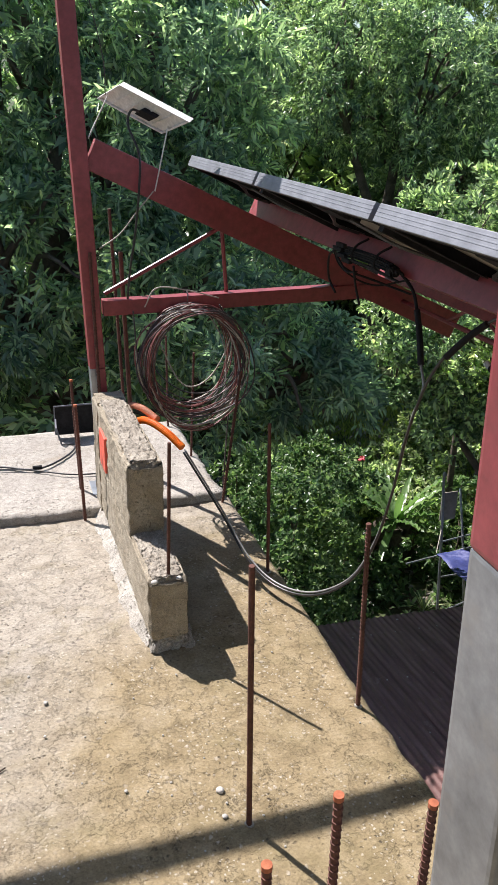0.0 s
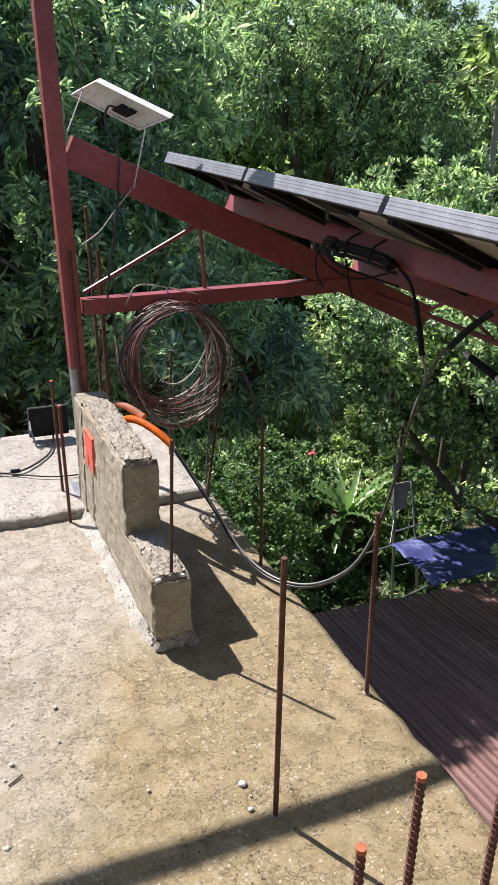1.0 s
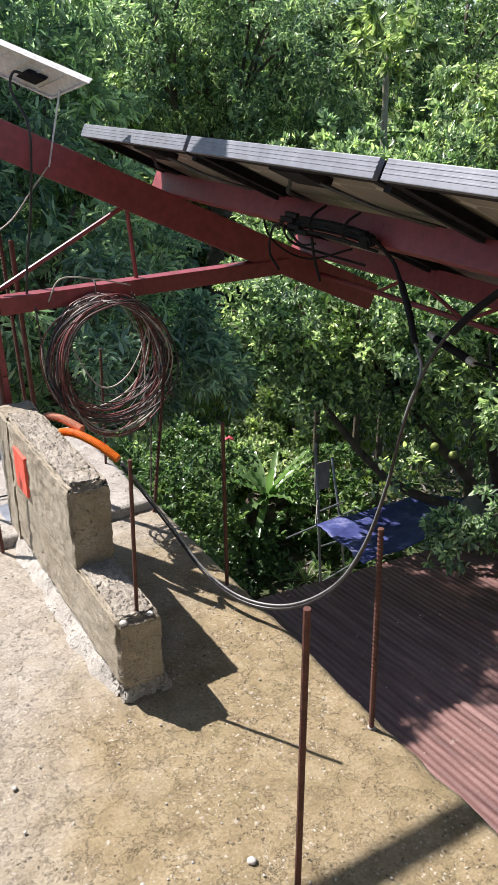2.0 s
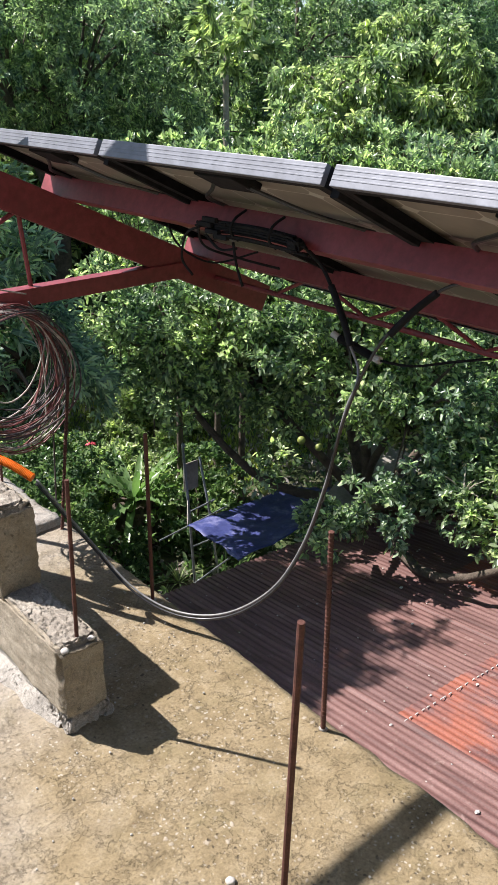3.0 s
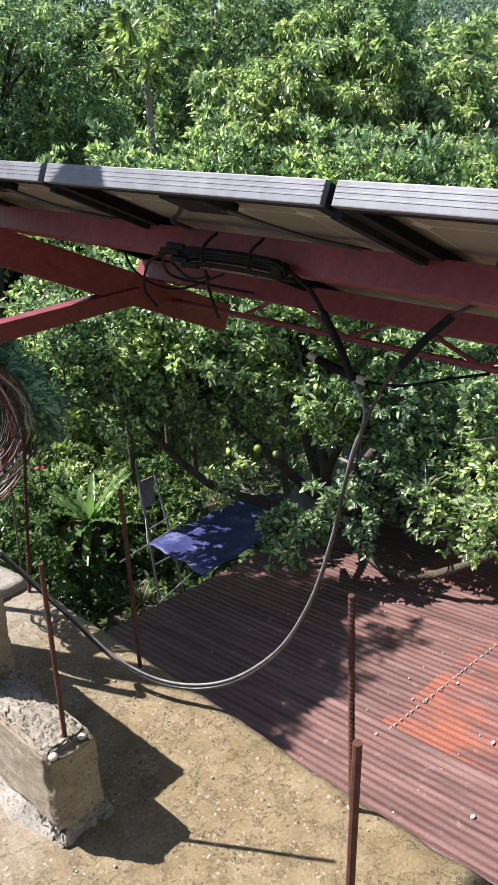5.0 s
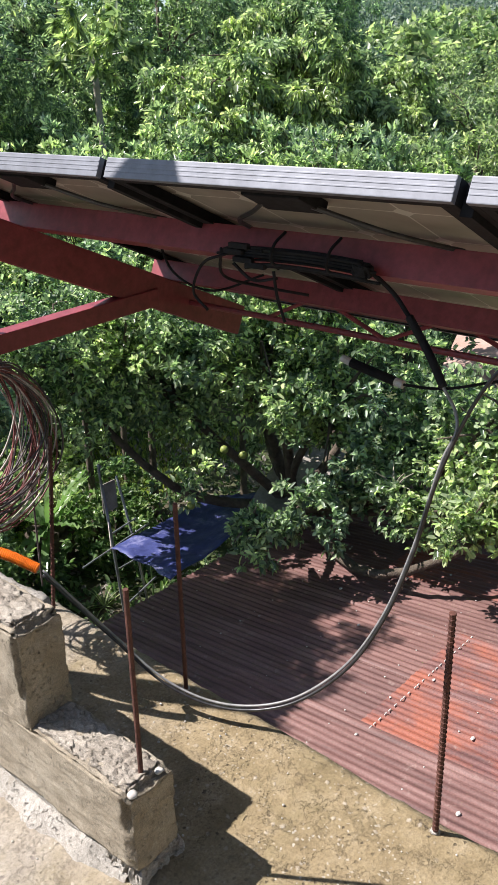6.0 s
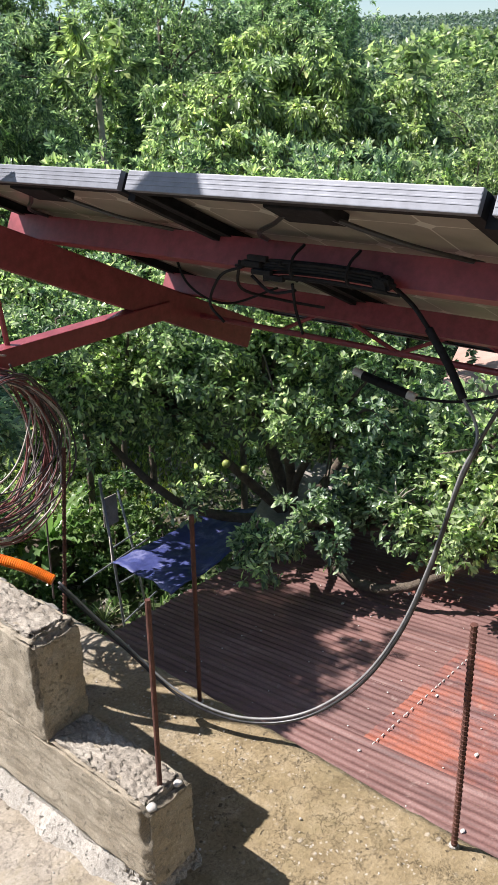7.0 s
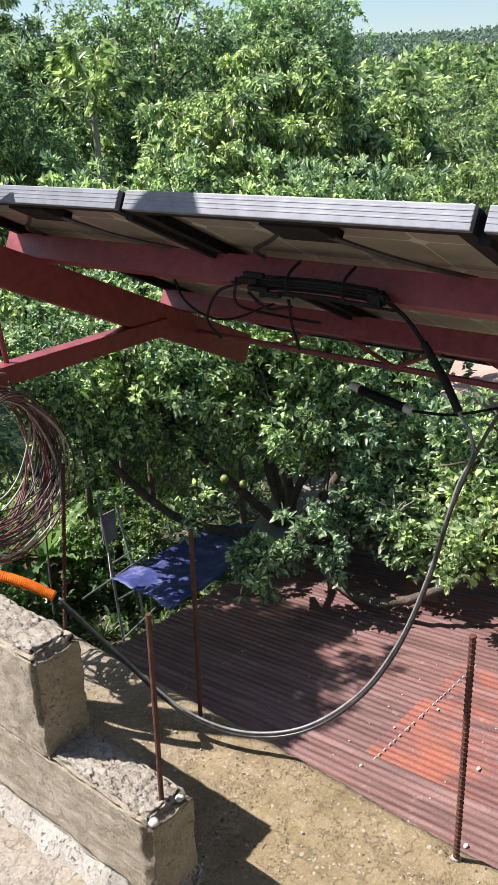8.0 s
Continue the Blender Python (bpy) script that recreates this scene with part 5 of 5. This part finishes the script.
# ---- trees ----
G = ground_z
tree("mango_tree", "large dark green mango tree in dense leaf behind the slab",
     [(2.4, 8.7, -0.6, 1.5, 1.35, 1.4), (1.6, 10.0, 0.9, 1.7, 1.6, 1.6), (1.0, 11.2, 2.7, 2.0, 1.8, 1.8), (3.1, 8.5, -1.3, 1.1, 1.0, 1.0), (3.75, 8.7, -1.7, 0.7, 0.7, 0.65), (0.4, 9.0, -0.4, 1.5, 1.3, 1.5), (-0.9, 9.6, 0.6, 1.8, 1.5, 1.9), (-0.7, 10.9, 2.6, 2.0, 1.8, 1.9), (1.3, 8.6, -2.0, 1.4, 1.2, 1.2), (-0.4, 8.8, -2.2, 1.5, 1.3, 1.4), (2.6, 9.8, 1.2, 1.25, 1.1, 1.2), (-2.2, 10.4, 1.2, 1.8, 1.6, 2.2), (0.3, 10.2, 1.7, 1.3, 1.2, 1.3), (1.9, 11.3, 3.1, 1.35, 1.3, 1.35)],
     (1.5, 9.9, G(1.5, 9.9)), 15000, 9, 0.150, 0.036, 0.5, MANGO_LEAF, 41, 0.24, rounded=True, depth=0.2, rough=0.34, bunch=16, size=0.27, core=1100)
CROWN_42 = [(11.0, 19.6, 1.0, 2.9, 2.8, 2.6), (8.8, 19.8, 2.0, 2.3, 2.2, 2.0), (10.4, 20.4, 2.4, 2.4, 2.3, 1.5), (12.8, 19.4, -0.2, 2.0, 2.0, 2.0)]
tree("mango_tree", "big rounded mango tree with sunlit top leaves",
     lumpy(CROWN_42, 9, 0.42, 42),
     (10.0, 20.0, G(10, 20)), 13000, 8, 0.17, 0.046, 0.45, MANGO_LIGHT, 42, 0.26, rough=0.38, bunch=18, size=0.36, core=500, heads=CROWN_42)
CROWN_43 = [(19.6, 16.4, 0.9, 3.1, 2.9, 2.2), (17.4, 17.2, 0.2, 2.4, 2.3, 1.9), (21.6, 15.4, 0.1, 2.5, 2.3, 1.9), (19.4, 15.2, -1.4, 3.0, 2.4, 1.9)]
tree("mango_tree", "broad sunlit tree with drooping bunches of young leaves",
     lumpy(CROWN_43, 11, 0.36, 43),
     (19.6, 17.0, G(19.6, 17)), 8500, 8, 0.22, 0.075, 1.0, BRIGHT_LEAF, 43, 0.25, rounded=True, depth=0.10, rough=0.42, bunch=24, size=0.44, core=300, heads=CROWN_43)
CROWN_44 = [(22.0, 23.6, 3.0, 3.6, 3.4, 3.0), (25.4, 21.6, 2.4, 3.2, 3.0, 2.8), (18.6, 24.6, 2.2, 3.0, 3.0, 2.6), (22.8, 22.6, 0.2, 3.6, 3.0, 2.6)]
tree("broadleaf_tree", "tall mixed green tree behind the orchard",
     lumpy(CROWN_44, 9, 0.4, 44),
     (22.4, 24.0, G(22.4, 24)), 11000, 8, 0.18, 0.062, 0.4, MANGO_LIGHT, 44, 0.3, rough=0.38, bunch=26, size=0.55, core=400, heads=CROWN_44)
CROWN_45 = [(27.6, 22.0, 3.9, 2.7, 2.5, 2.6), (28.4, 21.4, 1.8, 1.8, 1.8, 1.8), (27.8, 20.2, 0.4, 2.6, 2.2, 2.2)]
tree("broadleaf_tree", "dark dense tree standing higher than the orchard",
     lumpy(CROWN_45, 9, 0.4, 45),
     (28.2, 21.2, G(28, 21)), 7500, 8, 0.19, 0.064, 0.4, MANGO_LEAF, 45, 0.26, rough=0.34, bunch=16, size=0.5, core=500, heads=CROWN_45)
tree("broadleaf_tree", "tall open-crowned tree with hanging leaves",
     [(13.6, 27.4, 4.6, 2.6, 2.6, 1.9), (16.8, 28.0, 5.0, 2.4, 2.4, 2.0), (10.2, 28.4, 4.2, 2.8, 2.6, 2.0), (14.4, 26.6, 2.0, 3.4, 3.0, 2.4), (18.2, 26.0, 2.2, 2.6, 2.5, 2.2)],
     (14.4, 28.0, G(14, 28)), 7500, 7, 0.26, 0.062, 0.8, SHRUB_LEAF, 46, 0.28, depth=0.3)
CROWN_47 = [(3.4, 24.4, 4.4, 3.2, 3.0, 3.0), (-0.4, 24.0, 4.6, 3.2, 3.0, 3.4), (7.0, 25.4, 4.6, 2.6, 2.6, 2.2), (6.0, 25.0, 1.2, 3.0, 2.6, 2.8), (2.2, 24.2, 0.6, 3.2, 2.6, 2.8), (9.4, 25.6, 1.6, 2.6, 2.4, 2.6)]
tree("broadleaf_tree", "tall dark tree behind the mango trees",
     lumpy(CROWN_47, 9, 0.4, 47),
     (3.2, 24.6, G(3, 24)), 9500, 8, 0.22, 0.05, 0.4, MANGO_LEAF, 47, 0.28, bunch=16, size=0.5, core=600, heads=CROWN_47)

# orchard of lighter trees to the right
for i, (cx, cy, cz, r, mat) in enumerate(((32.6, 20.4, 0.2, 3.0, SHRUB_LEAF), (36.0, 19.2, 0.0, 3.1, SHRUB_LEAF), (26.4, 15.6, -0.9, 2.6, SHRUB_LEAF), (20.4, 10.8, -1.3, 2.3, SHRUB_LEAF), (24.0, 12.4, -0.8, 2.5, SHRUB_LEAF), (30.2, 16.6, -0.4, 2.7, SHRUB_LEAF), (23.0, 9.6, -1.2, 2.4, SHRUB_LEAF))):
    rr = random.Random(i + 70)
    lobes = [(cx, cy, cz, r, r, r * 0.85), (cx - r * 0.5, cy + 0.4 * r, cz - 0.3 * r, r * 0.7, r * 0.7, r * 0.6), (cx + r * 0.5, cy - 0.4 * r, cz - 0.35 * r, r * 0.7, r * 0.7, r * 0.6), (cx - 0.2, cy - 0.5 * r, cz - r * 0.7, r * 0.8, r * 0.6, r * 0.6)]
    tree("orchard_tree", "rounded yellow-green orchard tree", lumpy(lobes, 7, 0.42, i), (cx, cy, G(cx, cy)), 3000, 8, 0.16, 0.068, 0.4, mat, 70 + i, 0.16, rounded=False, depth=0.14, rough=0.36, bunch=18, size=0.36, core=150, heads=lobes)

# young broad-leaved trees just behind the panels
for i, (cx, cy, cz, r, mat) in enumerate(((7.9, 11.6, -0.7, 1.15, CITRUS_LEAF), (9.2, 11.4, -0.6, 1.1, CITRUS_LEAF), (10.6, 10.4, -0.5, 1.25, CITRUS_LEAF), (11.6, 9.2, -0.5, 1.2, CITRUS_LEAF), (12.6, 8.2, -0.9, 1.15, CITRUS_LEAF), (9.9, 13.0, -0.9, 1.3, MANGO_LIGHT), (13.4, 10.2, -0.6, 1.3, CITRUS_LEAF))):
    lobes = [(cx, cy, cz, r, r, r * 1.05), (cx + 0.6 * r, cy - 0.5 * r, cz - 0.2 * r, r * 0.7, r * 0.7, r * 0.8), (cx - 0.6 * r, cy + 0.4 * r, cz + 0.2 * r, r * 0.6, r * 0.6, r * 0.7), (cx + 0.1, cy, cz - 1.4 * r, r * 1.1, r, r)]
    tree("young_tree", "young broad-leaved tree with upright shiny leaf bunches", lobes, (cx, cy, G(cx, cy)), 1500, 7, 0.145, 0.054, -0.15, mat, 90 + i, 0.06, rounded=True, depth=0.3, rough=0.3, spread=0.8, bunch=8, size=0.2)


# ---- papaya ----
def papaya(x, y, top, seed):
    gz = G(x, y)
    ob = thing("papaya_tree", "slender papaya tree with a pale trunk and cut leaves", "tree", at=(x, y, gz))
    part("trunk", tube(smooth_path([(x, y, gz - 0.3), (x + 0.05, y, gz + 3), (x - 0.05, y, top)], 8), [0.13 - 0.004 * i for i in range(17)], 9), PALE_BARK, ob, smooth=True)
    rng = np.random.default_rng(seed)
    tips, outs = [], []
    for i in range(26):
        a, rise = rng.uniform(0, 6.28), rng.uniform(-0.5, 1.2)
        L = rng.uniform(0.7, 1.1)
        e = Vector((x, y, top)) + Vector((math.cos(a) * math.cos(rise), math.sin(a) * math.cos(rise), math.sin(rise))) * L
        part("leaf_stalk", tube([(x, y, top - 0.05), e], 0.013, 5), SHRUB_LEAF, ob)
        for _ in range(9):
            tips.append(tuple(e))
            outs.append((math.cos(a), math.sin(a), 0.1))
    cr = new("leaves", leaves_mesh("leaves", np.array(tips), np.array(outs), 4, 0.32, 0.10, 0.45, SHRUB_LEAF, rng, 1.2))
    cr.parent = ob
    cr.matrix_parent_inverse = Matrix.Translation(-Vector(ob.location))
    return ob


papaya(12.75, 16.15, 1.9, 5)

# ---- fruit tree leaning over the low roof ----
tree("citrus_tree", "spreading fruit tree with rounded shiny leaves over the low roof",
     [(6.5, 8.6, -1.9, 1.35, 1.3, 1.25), (7.2, 7.2, -1.5, 1.3, 1.25, 1.2), (7.3, 6.0, -2.1, 0.95, 0.95, 1.0), (8.0, 4.9, -2.6, 1.2, 1.1, 0.75), (7.3, 3.9, -2.3, 0.95, 0.9, 0.9), (8.8, 7.2, -1.6, 1.2, 1.2, 1.3), (5.85, 6.1, -3.2, 0.32, 0.32, 0.28), (6.25, 5.7, -3.0, 0.36, 0.36, 0.30), (6.9, 5.0, -3.05, 0.42, 0.42, 0.32), (7.0, 4.3, -3.0, 0.40, 0.40, 0.34), (7.2, 3.5, -2.7, 0.55, 0.55, 0.5), (9.2, 8.4, -2.4, 1.4, 1.4, 1.4), (5.5, 9.2, -1.6, 0.9, 0.85, 0.85), (6.7, 9.9, -1.7, 1.1, 1.0, 1.0)],
     (8.8, 7.9, G(8.8, 7.9)), 14500, 8, 0.102, 0.046, 0.25, CITRUS_LEAF, 60, 0.14, rounded=True, depth=0.45, rough=0.42, bunch=14, size=0.24)
dead = thing("dead_twig", "bare pale dead twig in the fruit tree", "twig", at=(6.75, 4.85, -2.6))
rt = random.Random(2)
for i in range(7):
    a = Vector((6.85, 4.95, -2.75))
    e = a + Vector((rt.uniform(-0.25, 0.25), rt.uniform(-0.35, 0.2), rt.uniform(0.05, 0.3)))
    part("sprig", tube([a, a.lerp(e, 0.5) + Vector((0, 0, 0.03)), e], [0.014, 0.009, 0.004], 5), PALE_BARK, dead)
for x, y, z in ((6.45, 6.75, -2.70), (6.3, 6.9, -2.62), (5.9, 7.1, -3.25)):
    bm = bmesh.new()
    bmesh.ops.create_uvsphere(bm, u_segments=14, v_segments=9, radius=0.05)
    bmesh.ops.translate(bm, verts=bm.verts[:], vec=(x, y, z))
    solid("fruit", bm, FRUIT, "yellow-green round fruit hanging among the leaves", "fruit", "fruits on the tree", smooth=True)

# ---- beyond ----
for x, y, z, turn, w, d, mat, label in ((17.2, 7.5, -4.3, 20, 4.5, 3.0, PINK_ROOF, "low house with a dusty pink sheet roof"), (16.0, 6.0, -4.6, 20, 3.2, 1.6, WHITE, "low lean-to with a pale sheet roof"), (97.0, 52.3, 2.2, 30, 9.0, 7.0, FAR_ROOF, "far house with a red roof among trees")):
    h = thing("far_house", label, "house", "houses beyond the trees", at=(x, y, G(x, y)))
    m = pose(x, y, 0, 0, 0, turn)
    part("wall", box((-w / 2, -d / 2, G(x, y) - 1), (w / 2, d / 2, z), 0.02, m), HOUSE_PAINT, h)
    bm = bmesh.new()
    rise = 0.16 * d
    vs = [bm.verts.new(m @ Vector(p)) for p in ((-w * 0.55, -d * 0.6, z), (w * 0.55, -d * 0.6, z), (w * 0.55, 0, z + rise), (-w * 0.55, 0, z + rise), (w * 0.55, d * 0.6, z), (-w * 0.55, d * 0.6, z))]
    bm.faces.new((vs[0], vs[1], vs[2], vs[3]))
    bm.faces.new((vs[3], vs[2], vs[4], vs[5]))
    bm.faces.new((vs[0], vs[3], vs[5]))
    bm.faces.new((vs[1], vs[4], vs[2]))
    bm.faces.new((vs[0], vs[5], vs[4], vs[1]))
    part("roof", bm, mat, h)

far = tree("far_tree", "distant rounded green tree on the rising ground", [(0, 0, 3.2, 2.6, 2.6, 2.0), (1.4, 0.8, 2.4, 1.8, 1.8, 1.5), (-1.5, -0.4, 2.5, 1.8, 1.7, 1.5), (0.2, -1.0, 1.2, 2.2, 1.8, 1.4)], (0, 0, -0.2), 620, 5, 0.42, 0.24, 0.3, SHRUB_LEAF, 120, 0.2, rough=0.3, bunch=10, size=0.5, core=60)
far["group"] = "trees on the far slope"
rr = random.Random(77)
spots = []
for i in range(55):
    az, dist = radians(rr.uniform(35, 72)), rr.uniform(45, 170)
    spots.append((dist * math.sin(az), dist * math.cos(az)))
for i in range(34):
    az, dist = radians(rr.uniform(24, 70)), rr.uniform(31, 50)
    spots.append((dist * math.sin(az), dist * math.cos(az)))
for i in range(16):
    az, dist = radians(rr.uniform(-14, 16)), rr.uniform(19, 30)
    spots.append((dist * math.sin(az), dist * math.cos(az)))
big = len(spots)
for i in range(13):
    az, dist = radians(56.5 + 1.15 * i), rr.uniform(46, 74)
    spots.append((dist * math.sin(az), dist * math.cos(az)))
for turn, dist in ((21.0, 33.5), (24.2, 32.5), (27.4, 34.0), (8.0, 31.0), (13.0, 32.0)):
    spots.append((dist * math.sin(radians(turn)), dist * math.cos(radians(turn))))
first_done = False
for i, (x, y) in enumerate(spots):
    if math.hypot(x - 97, y - 52.3) < 9 or (85 < math.hypot(x, y) < 112 and 56 < math.degrees(math.atan2(x, y)) < 64):
        continue
    s = rr.uniform(1.3, 1.65) if i >= big else rr.uniform(0.75, 1.25)
    m = pose(x, y, G(x, y) - 0.3, 0, 0, rr.uniform(0, 360)) 
    if not first_done:
        far.matrix_world = m
        first_done = True
    else:
        copy_thing(far, m).scale = (s, s, s)
# far woods on the hills, past counting; distance haze is in the leaf colour
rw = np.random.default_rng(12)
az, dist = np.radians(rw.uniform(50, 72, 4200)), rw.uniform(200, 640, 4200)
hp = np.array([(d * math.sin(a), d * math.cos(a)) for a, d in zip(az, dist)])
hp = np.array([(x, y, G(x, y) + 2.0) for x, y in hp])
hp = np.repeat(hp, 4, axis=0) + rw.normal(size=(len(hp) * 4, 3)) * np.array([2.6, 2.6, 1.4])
tagged(new("hill_woods", leaves_mesh("hill_woods", hp, np.tile(np.array([[0, 0, 1.0]]), (len(hp), 1)), 7, 1.15, 1.0, 0.1, HAZY_HILL_LEAF, rw, 1.2)), "continuous woods covering the far hills", "woods", kind="stuff")
